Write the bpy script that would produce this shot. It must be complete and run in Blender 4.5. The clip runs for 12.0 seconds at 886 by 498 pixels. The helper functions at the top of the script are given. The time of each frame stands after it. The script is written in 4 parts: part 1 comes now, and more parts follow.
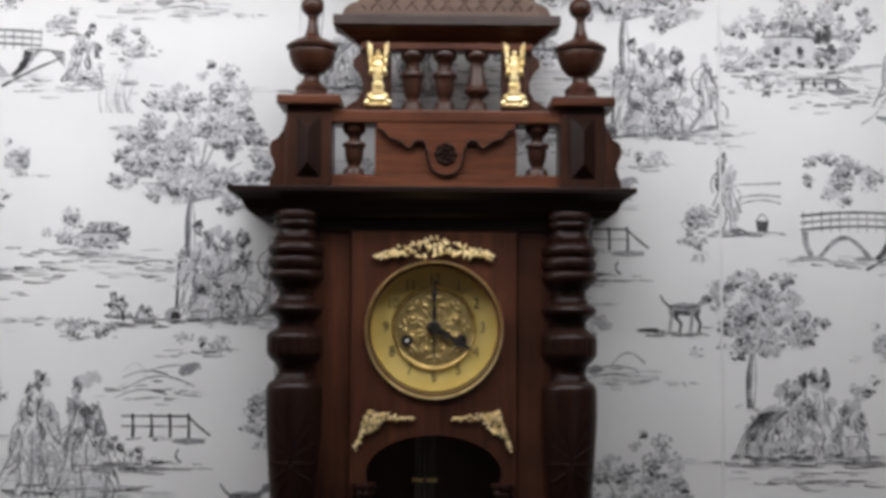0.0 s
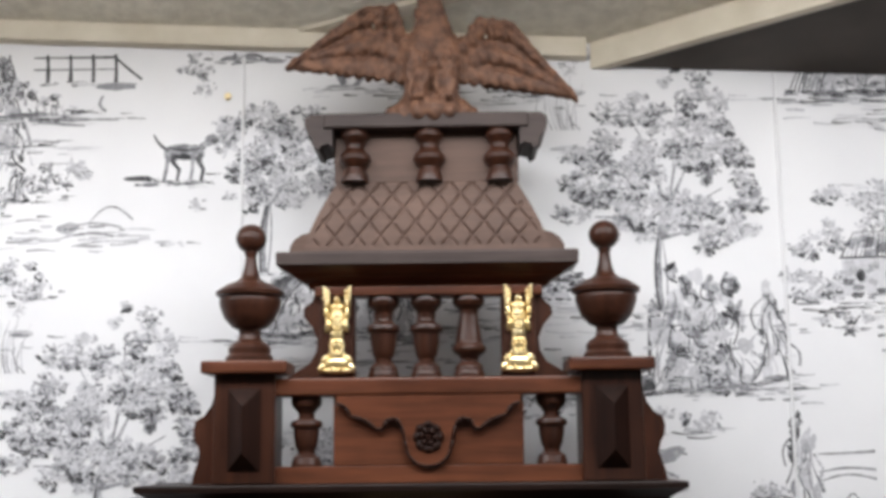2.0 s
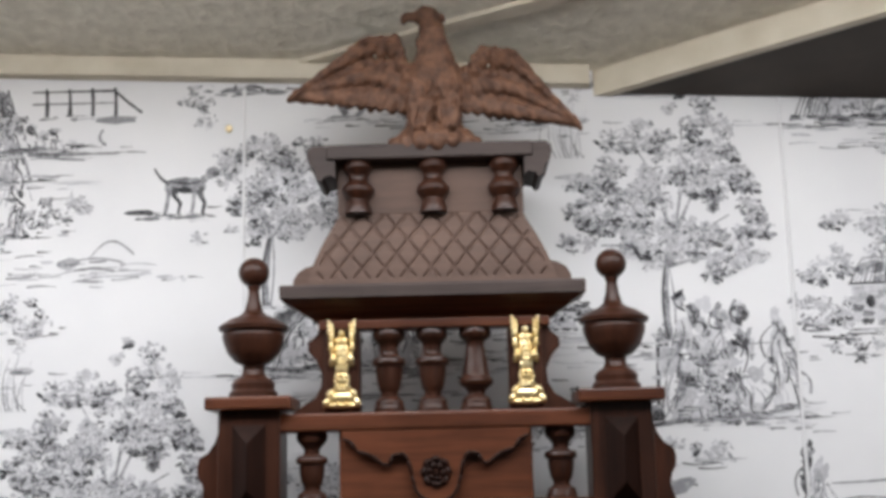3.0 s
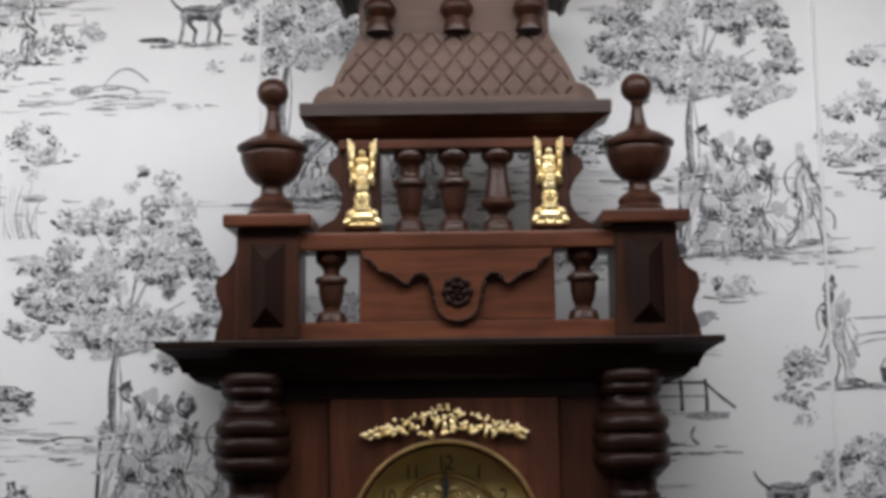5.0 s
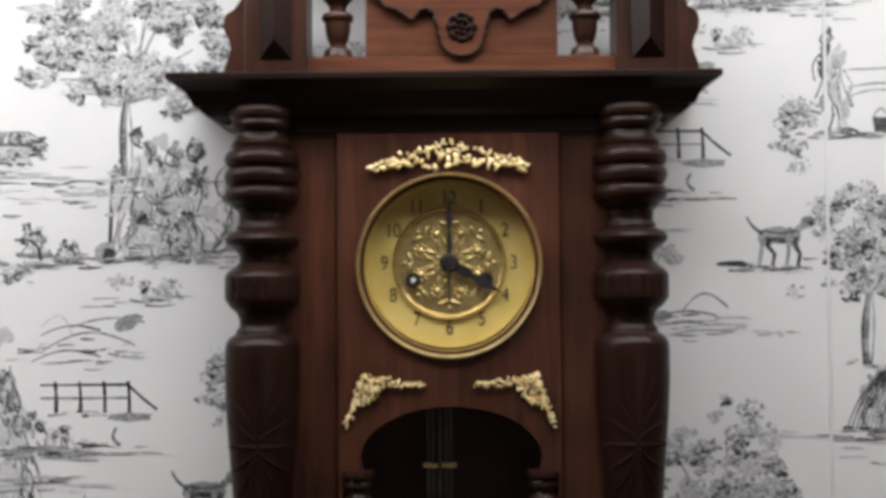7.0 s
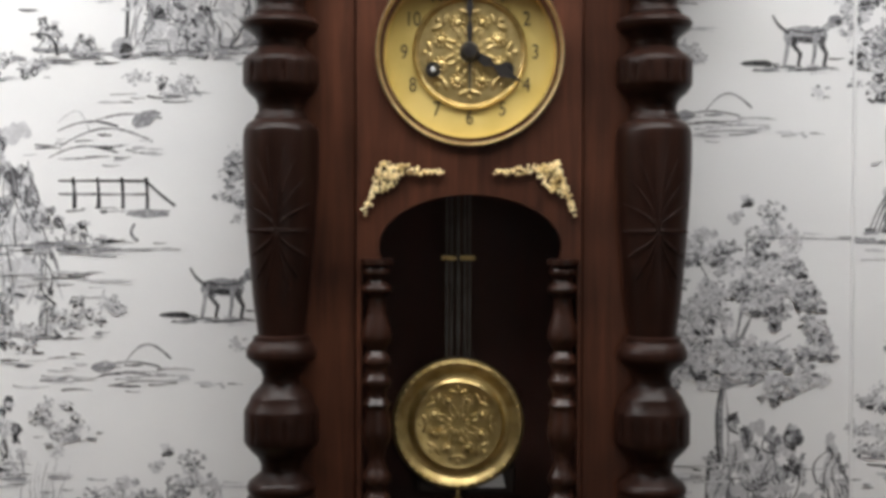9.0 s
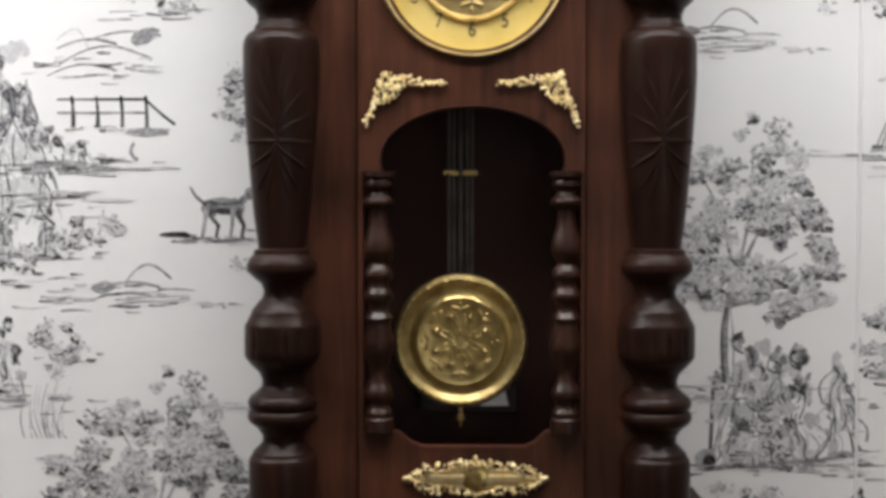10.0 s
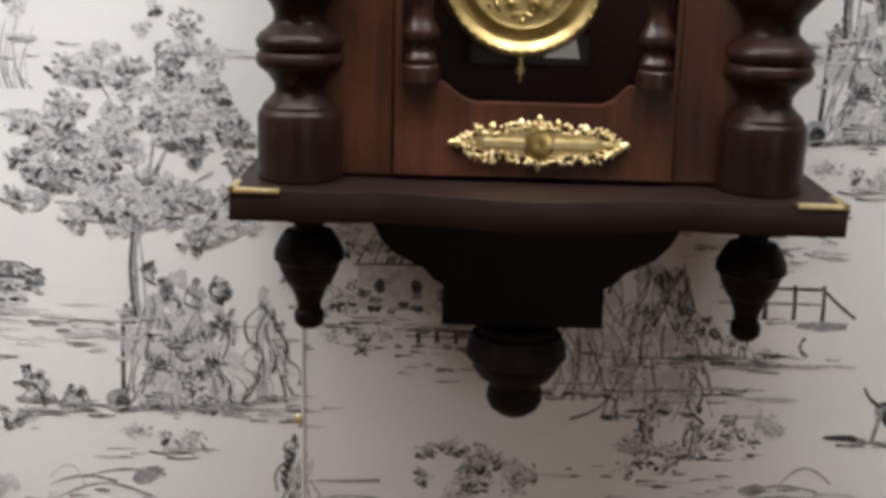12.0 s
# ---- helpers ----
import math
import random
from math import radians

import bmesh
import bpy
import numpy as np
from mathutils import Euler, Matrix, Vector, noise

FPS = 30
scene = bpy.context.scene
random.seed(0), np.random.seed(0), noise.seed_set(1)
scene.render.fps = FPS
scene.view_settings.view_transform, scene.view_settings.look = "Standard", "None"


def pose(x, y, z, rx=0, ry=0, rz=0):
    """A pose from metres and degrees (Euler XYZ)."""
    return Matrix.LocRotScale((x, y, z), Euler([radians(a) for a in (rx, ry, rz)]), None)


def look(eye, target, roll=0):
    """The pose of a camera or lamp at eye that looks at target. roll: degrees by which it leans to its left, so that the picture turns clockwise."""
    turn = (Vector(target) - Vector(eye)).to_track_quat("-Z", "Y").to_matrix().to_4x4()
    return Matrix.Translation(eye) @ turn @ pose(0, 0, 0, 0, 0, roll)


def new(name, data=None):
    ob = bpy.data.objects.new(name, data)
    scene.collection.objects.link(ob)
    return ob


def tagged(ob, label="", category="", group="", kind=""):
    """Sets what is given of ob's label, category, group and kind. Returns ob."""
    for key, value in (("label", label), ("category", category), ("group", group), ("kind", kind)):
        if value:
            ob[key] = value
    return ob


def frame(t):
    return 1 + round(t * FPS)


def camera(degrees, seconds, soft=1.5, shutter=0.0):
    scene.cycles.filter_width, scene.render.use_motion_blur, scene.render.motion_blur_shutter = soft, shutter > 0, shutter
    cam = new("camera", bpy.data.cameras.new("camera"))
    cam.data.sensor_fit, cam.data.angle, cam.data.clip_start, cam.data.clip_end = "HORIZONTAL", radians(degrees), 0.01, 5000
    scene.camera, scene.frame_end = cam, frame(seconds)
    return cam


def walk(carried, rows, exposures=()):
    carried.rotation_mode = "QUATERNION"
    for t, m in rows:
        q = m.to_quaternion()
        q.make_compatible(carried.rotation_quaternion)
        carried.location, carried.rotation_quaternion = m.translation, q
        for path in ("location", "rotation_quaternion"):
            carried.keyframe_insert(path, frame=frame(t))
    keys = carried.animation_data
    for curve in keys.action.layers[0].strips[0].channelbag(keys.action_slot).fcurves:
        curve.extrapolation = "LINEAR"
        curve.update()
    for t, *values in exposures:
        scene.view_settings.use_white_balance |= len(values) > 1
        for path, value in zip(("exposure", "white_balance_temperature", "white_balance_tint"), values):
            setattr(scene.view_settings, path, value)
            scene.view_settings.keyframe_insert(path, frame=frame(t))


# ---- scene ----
cam = camera(40.0, 12.0, soft=3.8)
PATH = [
    (0, (0.004, -1.396, 1.782), (0.016, 0.599, 1.929), 0.4),
    (0.5, (0.016, -1.172, 1.856), (0.014, 0.821, 2.017), 0.2),
    (1, (0.036, -1.101, 1.91), (0.024, 0.891, 2.095), 0.2),
    (1.5, (0.038, -1.085, 1.941), (0.018, 0.901, 2.179), -0.6),
    (2, (0.035, -1.083, 1.966), (0.019, 0.889, 2.297), -0.6),
    (2.5, (0.036, -1.083, 1.985), (0.014, 0.885, 2.341), -1.7),
    (2.7, (0.034, -1.08, 1.981), (0.015, 0.884, 2.356), -1.6),
    (4.5, (0.018, -1.042, 1.92), (0.004, 0.935, 2.217), -0.4),
    (5, (0.009, -1.043, 1.888), (-0.003, 0.939, 2.151), -0.7),
    (5.5, (0.006, -1.056, 1.87), (-0.003, 0.935, 2.067), -0.2),
    (6, (-0.004, -1.056, 1.839), (0.002, 0.94, 1.961), -0.0),
    (6.5, (-0.007, -1.053, 1.799), (-0.009, 0.945, 1.884), -0.4),
    (7, (0.001, -1.058, 1.769), (-0.005, 0.941, 1.842), -0.4),
    (7.2, (0.002, -1.059, 1.764), (-0.005, 0.941, 1.816), -0.1),
    (9, (-0.003, -1.049, 1.662), (-0.034, 0.95, 1.608), 0.1),
    (9.5, (-0.003, -1.047, 1.626), (-0.032, 0.953, 1.574), 0.7),
    (10, (-0.002, -1.041, 1.603), (-0.039, 0.957, 1.528), -0.0),
    (10.5, (-0.009, -1.038, 1.566), (-0.021, 0.956, 1.422), 0.6),
    (11, (-0.036, -1.019, 1.533), (-0.041, 0.968, 1.301), 1.3),
    (11.5, (-0.05, -0.934, 1.495), (-0.038, 1.033, 1.133), 0.9),
    (12, (-0.045, -0.854, 1.52), (-0.066, 1.078, 1.003), 1.5),
]
EXPO = [(0, -1.20, 6130, 10), (1.0, -1.02, 6130, 10), (1.5, -0.96, 6130, 10), (2.5, -1.08, 6130, 10), (4.4, -1.48, 6130, 10), (5.0, -1.44, 6130, 10), (7.0, -0.78, 6250, 9), (9.0, -0.40, 6280, 8), (9.5, -0.24, 6290, 8), (10.5, -0.08, 6290, 8), (11.0, 0.14, 6280, 8), (11.5, 0.16, 6280, 9), (12.0, 0.34, 6290, 9)]
LAMP, FILL = 17.0, 5.0
walk(cam, [(t, look(e, g, r)) for t, e, g, r in PATH], exposures=EXPO)

# ---- world and light ----
world = bpy.data.worlds.new("world")
scene.world = world
world.use_nodes = True
world.node_tree.nodes["Background"].inputs[0].default_value = (0.75, 0.85, 1.0, 1)
world.node_tree.nodes["Background"].inputs[1].default_value = 0.4


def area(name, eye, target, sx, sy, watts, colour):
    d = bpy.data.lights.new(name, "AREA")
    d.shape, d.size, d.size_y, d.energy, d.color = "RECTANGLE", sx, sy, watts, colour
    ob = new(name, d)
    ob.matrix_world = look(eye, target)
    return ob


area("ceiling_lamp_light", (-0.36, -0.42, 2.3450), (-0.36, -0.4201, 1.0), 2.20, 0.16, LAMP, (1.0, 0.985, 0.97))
# Added warm fill from behind the camera, to lift the shadowed wall and crown.
area("fill_light", (1.2, -3.25, 1.55), (0.2, 0, 1.4), 0.9, 1.0, FILL, (1.0, 0.93, 0.84))


# ---- materials ----
def nodes_of(name):
    m = bpy.data.materials.new(name)
    m.use_nodes = True
    nt = m.node_tree
    return m, nt, nt.nodes["Principled BSDF"]


def add(nt, kind, **kw):
    n = nt.nodes.new(kind)
    for k, v in kw.items():
        n.inputs[k.replace("_", " ")].default_value = v
    return n


def coords(nt, scale):
    c = nt.nodes.new("ShaderNodeTexCoord")
    mp = nt.nodes.new("ShaderNodeMapping")
    mp.inputs["Scale"].default_value = scale
    nt.links.new(c.outputs["Object"], mp.inputs["Vector"])
    return mp.outputs["Vector"]


def ramp(nt, stops):
    r = nt.nodes.new("ShaderNodeValToRGB")
    e = r.color_ramp.elements
    while len(e) < len(stops):
        e.new(0.5)
    for k, (p, c) in zip(e, stops):
        k.position, k.color = p, (*c, 1)
    return r


def bump(nt, bs, height, strength, distance):
    b = nt.nodes.new("ShaderNodeBump")
    b.inputs["Strength"].default_value = strength
    b.inputs["Distance"].default_value = distance
    nt.links.new(height, b.inputs["Height"])
    nt.links.new(b.outputs["Normal"], bs.inputs["Normal"])


def wood(name, dark, light, grain="z", rough=0.36, coat=0.25, spec=0.3):
    """Varnished wood: long grain, pores and slow stain drift."""
    m, nt, bs = nodes_of(name)
    sc = {"z": (160, 160, 9), "x": (9, 160, 160)}[grain]
    g = add(nt, "ShaderNodeTexNoise", Scale=1.0, Detail=6.0, Roughness=0.65, Distortion=0.4)
    nt.links.new(coords(nt, sc), g.inputs["Vector"])
    s = add(nt, "ShaderNodeTexNoise", Scale=14.0, Detail=3.0)
    nt.links.new(coords(nt, (1, 1, 1)), s.inputs["Vector"])
    mix = nt.nodes.new("ShaderNodeMath")
    mix.operation = "MULTIPLY_ADD"
    mix.inputs[1].default_value = 0.55
    nt.links.new(g.outputs["Fac"], mix.inputs[0])
    half = nt.nodes.new("ShaderNodeMath")
    half.operation = "MULTIPLY"
    half.inputs[1].default_value = 0.45
    nt.links.new(s.outputs["Fac"], half.inputs[0])
    nt.links.new(half.outputs[0], mix.inputs[2])
    mid = tuple((a + b) / 2 for a, b in zip(dark, light))
    r = ramp(nt, [(0.32, dark), (0.5, mid), (0.68, light)])
    nt.links.new(mix.outputs[0], r.inputs["Fac"])
    nt.links.new(r.outputs["Color"], bs.inputs["Base Color"])
    rr = add(nt, "ShaderNodeMapRange", To_Min=rough - 0.08, To_Max=rough + 0.14)
    nt.links.new(s.outputs["Fac"], rr.inputs["Value"])
    nt.links.new(rr.outputs["Result"], bs.inputs["Roughness"])
    bs.inputs["Coat Weight"].default_value = coat
    bs.inputs["Specular IOR Level"].default_value = spec
    bs.inputs["Coat Roughness"].default_value = 0.3
    bump(nt, bs, g.outputs["Fac"], 0.12, 0.0012)
    return m


def metal(name, colour, dull, rough=0.24):
    """Brass or gilding with tarnish in the hollows' scale of noise."""
    m, nt, bs = nodes_of(name)
    n = add(nt, "ShaderNodeTexNoise", Scale=90.0, Detail=4.0)
    nt.links.new(coords(nt, (1, 1, 1)), n.inputs["Vector"])
    r = ramp(nt, [(0.36, dull), (0.62, colour)])
    nt.links.new(n.outputs["Fac"], r.inputs["Fac"])
    nt.links.new(r.outputs["Color"], bs.inputs["Base Color"])
    bs.inputs["Metallic"].default_value = 1.0
    rr = add(nt, "ShaderNodeMapRange", To_Min=rough + 0.12, To_Max=rough - 0.06)
    nt.links.new(n.outputs["Fac"], rr.inputs["Value"])
    nt.links.new(rr.outputs["Result"], bs.inputs["Roughness"])
    bump(nt, bs, n.outputs["Fac"], 0.1, 0.0008)
    return m


def plain(name, a, b, scale=40.0, rough=0.7, bump_by=0.1, dist=0.001, stretch=(1, 1, 1)):
    m, nt, bs = nodes_of(name)
    n = add(nt, "ShaderNodeTexNoise", Scale=scale, Detail=5.0)
    nt.links.new(coords(nt, stretch), n.inputs["Vector"])
    r = ramp(nt, [(0.35, a), (0.65, b)])
    nt.links.new(n.outputs["Fac"], r.inputs["Fac"])
    nt.links.new(r.outputs["Color"], bs.inputs["Base Color"])
    bs.inputs["Roughness"].default_value = rough
    bump(nt, bs, n.outputs["Fac"], bump_by, dist)
    return m


def ink(name, a, b, least):
    """Printed ink: tone varies from stroke to stroke and breaks up so that the paper shows through."""
    m, nt, bs = nodes_of(name)
    g = nt.nodes.new("ShaderNodeNewGeometry")
    n = add(nt, "ShaderNodeTexNoise", Scale=300.0, Detail=4.0, Roughness=0.6)
    nt.links.new(coords(nt, (1, 1, 1)), n.inputs["Vector"])
    big = add(nt, "ShaderNodeTexNoise", Scale=55.0, Detail=2.0)
    nt.links.new(coords(nt, (1, 1, 1)), big.inputs["Vector"])
    tone = ramp(nt, [(0.0, a), (1.0, b)])
    nt.links.new(g.outputs["Random Per Island"], tone.inputs["Fac"])
    both = nt.nodes.new("ShaderNodeMath")
    both.operation = "MULTIPLY_ADD"
    both.inputs[1].default_value = 0.45
    nt.links.new(big.outputs["Fac"], both.inputs[0])
    nt.links.new(n.outputs["Fac"], both.inputs[2])
    cover = add(nt, "ShaderNodeMapRange", From_Min=0.54, From_Max=0.76, To_Min=least, To_Max=1.0)
    nt.links.new(both.outputs[0], cover.inputs["Value"])
    mix = nt.nodes.new("ShaderNodeMix")
    mix.data_type = "RGBA"
    mix.inputs[6].default_value = (0.76, 0.76, 0.77, 1)
    nt.links.new(cover.outputs["Result"], mix.inputs[0])
    nt.links.new(tone.outputs["Color"], mix.inputs[7])
    nt.links.new(mix.outputs[2], bs.inputs["Base Color"])
    bs.inputs["Roughness"].default_value = 0.6
    bs.inputs["Specular IOR Level"].default_value = 0.25
    return m


MAHOGANY = wood("mahogany", (0.016, 0.0058, 0.0037), (0.092, 0.0315, 0.0160), "z", 0.38, 0.05, 0.22)
MAHOGANY_X = wood("mahogany_across", (0.027, 0.0090, 0.0054), (0.140, 0.046, 0.0205), "x", 0.38, 0.05, 0.24)
EBONIZED = wood("dark_stained_wood", (0.007, 0.0032, 0.0023), (0.024, 0.0094, 0.0062), "z", 0.32, 0.0, 0.15)
EBONIZED_X = wood("dark_stained_wood_across", (0.008, 0.0045, 0.0035), (0.018, 0.0080, 0.0058), "x", 0.40, 0.0, 0.24)
WALNUT = wood("walnut", (0.012, 0.0048, 0.0032), (0.060, 0.0215, 0.0115), "z", 0.33, 0.05, 0.26)
DUSTY = wood("dusty_walnut", (0.056, 0.034, 0.026), (0.134, 0.084, 0.064), "x", 0.6, 0.0)
GREYED = wood("grey_dusty_wood", (0.030, 0.021, 0.019), (0.072, 0.053, 0.047), "x", 0.6, 0.0)
# Near-black, duller copy of the dark wood for the parts under the shelf.
DROPS = wood("near_black_wood", (0.004, 0.002, 0.0018), (0.009, 0.0045, 0.0034), "z", 0.5, 0.0, 0.12)
EAGLE = plain("carved_oak", (0.066, 0.029, 0.016), (0.160, 0.075, 0.040), 120.0, 0.68, 0.7, 0.002)
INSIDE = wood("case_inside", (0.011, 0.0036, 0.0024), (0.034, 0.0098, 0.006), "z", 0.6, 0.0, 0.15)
GILT = metal("gilt_brass", (0.93, 0.79, 0.48), (0.72, 0.56, 0.27), 0.36)
BRASS = metal("aged_brass", (0.78, 0.60, 0.26), (0.50, 0.36, 0.13), 0.26)
CENTRE = metal("dial_brass", (0.60, 0.47, 0.22), (0.40, 0.30, 0.12), 0.42)
DULL = metal("tarnished_steel", (0.09, 0.085, 0.075), (0.05, 0.045, 0.04), 0.45)
BOB = metal("dull_bob_brass", (0.60, 0.46, 0.20), (0.36, 0.265, 0.10), 0.34)
VARNISHED = wood("varnished_red_wood", (0.008, 0.003, 0.002), (0.034, 0.011, 0.0055), "z", 0.33, 0.05)
DIAL = plain("ivory_dial", (0.53, 0.40, 0.115), (0.63, 0.49, 0.17), 30.0, 0.42, 0.03)
BLACK = plain("black_steel", (0.012, 0.010, 0.010), (0.025, 0.022, 0.02), 60.0, 0.35)
NUMERAL = plain("numeral_enamel", (0.035, 0.024, 0.012), (0.07, 0.045, 0.02), 200.0, 0.5)
SILVER = plain("silvered_card", (0.62, 0.62, 0.62), (0.8, 0.8, 0.8), 50.0, 0.4)
PAPER = plain("wallpaper", (0.735, 0.735, 0.745), (0.785, 0.785, 0.79), 8.0, 0.55, 0.06, 0.0006)
INK_LIGHT = ink("ink_light", (0.40, 0.40, 0.42), (0.60, 0.60, 0.62), 0.40)
INK_MID = ink("ink_mid", (0.11, 0.11, 0.12), (0.34, 0.34, 0.36), 0.55)
INK_DARK = ink("ink_dark", (0.012, 0.012, 0.014), (0.07, 0.07, 0.075), 0.82)
CREAM = plain("cream_paint", (0.62, 0.56, 0.44), (0.72, 0.66, 0.54), 25.0, 0.5, 0.1)
SOFFIT = plain("brown_soffit", (0.042, 0.030, 0.020), (0.060, 0.044, 0.031), 18.0, 0.6)
CEIL = plain("stippled_ceiling", (0.73, 0.69, 0.58), (0.87, 0.83, 0.71), 75.0, 0.85, 1.0, 0.006)
ROOM = plain("plain_wall_paint", (0.34, 0.32, 0.29), (0.40, 0.38, 0.35), 6.0, 0.8)
FLOOR = wood("floor_wood", (0.22, 0.12, 0.065), (0.36, 0.21, 0.12), "x", 0.45, 0.1)
GLASS, _nt, _bs = nodes_of("window_glass")
_bs.inputs["Transmission Weight"].default_value = 1.0
_bs.inputs["Roughness"].default_value = 0.02
_bs.inputs["IOR"].default_value = 1.16
LAMPSHADE, _nt, _bs = nodes_of("lamp_diffuser")
_bs.inputs["Emission Color"].default_value = (1, 0.96, 0.92, 1)
# Glow added on top of the area lamp, strong enough to lift the ceiling.
_bs.inputs["Emission Strength"].default_value = 14.0


# ---- mesh helpers ----
def link(name, me, material, parent=None, label=""):
    for m in (material if isinstance(material, (list, tuple)) else [material]):
        me.materials.append(m)
    ob = new(name, me)
    ob.parent = parent
    if label:
        tagged(ob, label)
    return ob


def part(name, bm, material, parent=None, label="", smooth=None):
    bmesh.ops.recalc_face_normals(bm, faces=bm.faces)
    me = bpy.data.meshes.new(name)
    bm.to_mesh(me)
    bm.free()
    if smooth:
        me.polygons.foreach_set("use_smooth", [True] * len(me.polygons))
        me.set_sharp_from_angle(angle=radians(smooth))
    return link(name, me, material, parent, label)


def thing(name, label, category, at=(0, 0, 0), group=""):
    ob = new(name)
    ob.empty_display_size = 0.05
    return tagged(ob, label, category, group)


def box(x0, x1, y0, y1, z0, z1, bevel=0.0012, bm=None):
    own = bmesh.new()
    bmesh.ops.create_cube(own, size=1)
    own.transform(Matrix.Translation(((x0 + x1) / 2, (y0 + y1) / 2, (z0 + z1) / 2)) @ Matrix.Diagonal((x1 - x0, y1 - y0, z1 - z0, 1)))
    if bevel:
        bmesh.ops.bevel(own, geom=own.edges[:], offset=bevel, segments=2, affect="EDGES", profile=0.5)
    if bm is None:
        return own
    join(bm, own)
    return bm


def join(bm, own):
    me = bpy.data.meshes.new("tmp")
    own.to_mesh(me)
    own.free()
    bm.from_mesh(me)
    bpy.data.meshes.remove(me)


def lathe(profile, x, y, seg=28, flute=()):
    """A turned piece about a vertical axis: profile of (z, r). flute: (z0, z1, count, depth) ranges that are carved round."""
    bm = bmesh.new()
    fine = []
    for (za, ra), (zb, rb) in zip(profile, profile[1:]):
        for k in range(3):
            u = k / 3
            fine.append((za + (zb - za) * u, ra + (rb - ra) * u))
    fine.append(profile[-1])
    if any(f for f in flute):
        seg = 84
    rings = []
    for z, r in fine:
        ring = []
        for k in range(seg):
            a = 2 * math.pi * k / seg
            q = r
            for z0, z1, n, d in flute:
                if z0 <= z <= z1:
                    q = r * (1 - d * (abs(math.sin(a * n / 2)) < 0.25))
            ring.append(bm.verts.new((x + max(q, 1e-4) * math.cos(a), y + max(q, 1e-4) * math.sin(a), z)))
        rings.append(ring)
    for a, b in zip(rings, rings[1:]):
        for k in range(seg):
            bm.faces.new((a[k], a[(k + 1) % seg], b[(k + 1) % seg], b[k]))
    bm.faces.new(rings[0])
    bm.faces.new(rings[-1])
    return bm


def smoothed(profile, n=4):
    """Round a coarse turning profile a little (Catmull-Rom)."""
    out = []
    p = [profile[0]] + list(profile) + [profile[-1]]
    for i in range(1, len(p) - 2):
        for k in range(n):
            u = k / n
            v = []
            for c in (0, 1):
                a, b, d, e = p[i - 1][c], p[i][c], p[i + 1][c], p[i + 2][c]
                q = 0.5 * (2 * b + (d - a) * u + (2 * a - 5 * b + 4 * d - e) * u * u + (3 * b - a - 3 * d + e) * u ** 3)
                v.append(q)
            out.append((v[0], max(v[1], 0.0005)))
    return out + [profile[-1]]


def arc(cx, cz, rx, rz, a0, a1, n):
    return [(cx + rx * math.cos(radians(a0 + (a1 - a0) * k / n)), cz + rz * math.sin(radians(a0 + (a1 - a0) * k / n))) for k in range(n + 1)]


def board(outline, y0, y1, holes=(), bevel=0.0):
    """A flat board in the wall's plane: outline and holes in (x, z), from y0 (front) to y1 (back)."""
    bm = bmesh.new()
    edges = []
    for loop in (outline, *holes):
        vs = [bm.verts.new((x, y0, z)) for x, z in loop]
        edges += [bm.edges.new((vs[k], vs[(k + 1) % len(vs)])) for k in range(len(vs))]
    bmesh.ops.triangle_fill(bm, use_beauty=True, use_dissolve=False, edges=edges)
    r = bmesh.ops.extrude_face_region(bm, geom=bm.faces[:])
    bmesh.ops.translate(bm, verts=[v for v in r["geom"] if isinstance(v, bmesh.types.BMVert)], vec=(0, y1 - y0, 0))
    return bm


def moulding(profile, x0, x1, yf, yb):
    """A moulding that runs round the left end, the front and the right end: profile of (z, out)."""
    bm = bmesh.new()
    rows = [[bm.verts.new(c) for c in ((x0 - o, yb, z), (x0 - o, yf - o, z), (x1 + o, yf - o, z), (x1 + o, yb, z))] for z, o in profile]
    for a, b in zip(rows, rows[1:]):
        for k in range(4):
            bm.faces.new((a[k], a[(k + 1) % 4], b[(k + 1) % 4], b[k]))
    bm.faces.new(rows[0])
    bm.faces.new(rows[-1])
    return bm


def lumps(items, seg=10):
    """Small chased leaves and beads: rows of (x, y, z, rx, ry, rz, turn in the wall's plane)."""
    own = bmesh.new()
    bmesh.ops.create_uvsphere(own, u_segments=seg, v_segments=6, radius=1)
    tv = np.array([v.co[:] for v in own.verts])
    tf = [[v.index for v in f.verts] for f in own.faces]
    own.free()
    vs, fs = [], []
    for x, y, z, rx, ry, rz, turn in items:
        c, s = math.cos(radians(turn)), math.sin(radians(turn))
        q = tv * (rx, ry, rz)
        q = np.stack([q[:, 0] * c - q[:, 2] * s + x, q[:, 1] + y, q[:, 0] * s + q[:, 2] * c + z], 1)
        n = len(vs)
        vs += q.tolist()
        fs += [[k + n for k in f] for f in tf]
    me = bpy.data.meshes.new("lumps")
    me.from_pydata(vs, [], fs)
    me.polygons.foreach_set("use_smooth", [True] * len(fs))
    return me


# ---- room ----
def slope(x, y):
    """The ceiling rises from the papered wall into the room."""
    return 2.347 - 0.045 * x - 0.24 * y


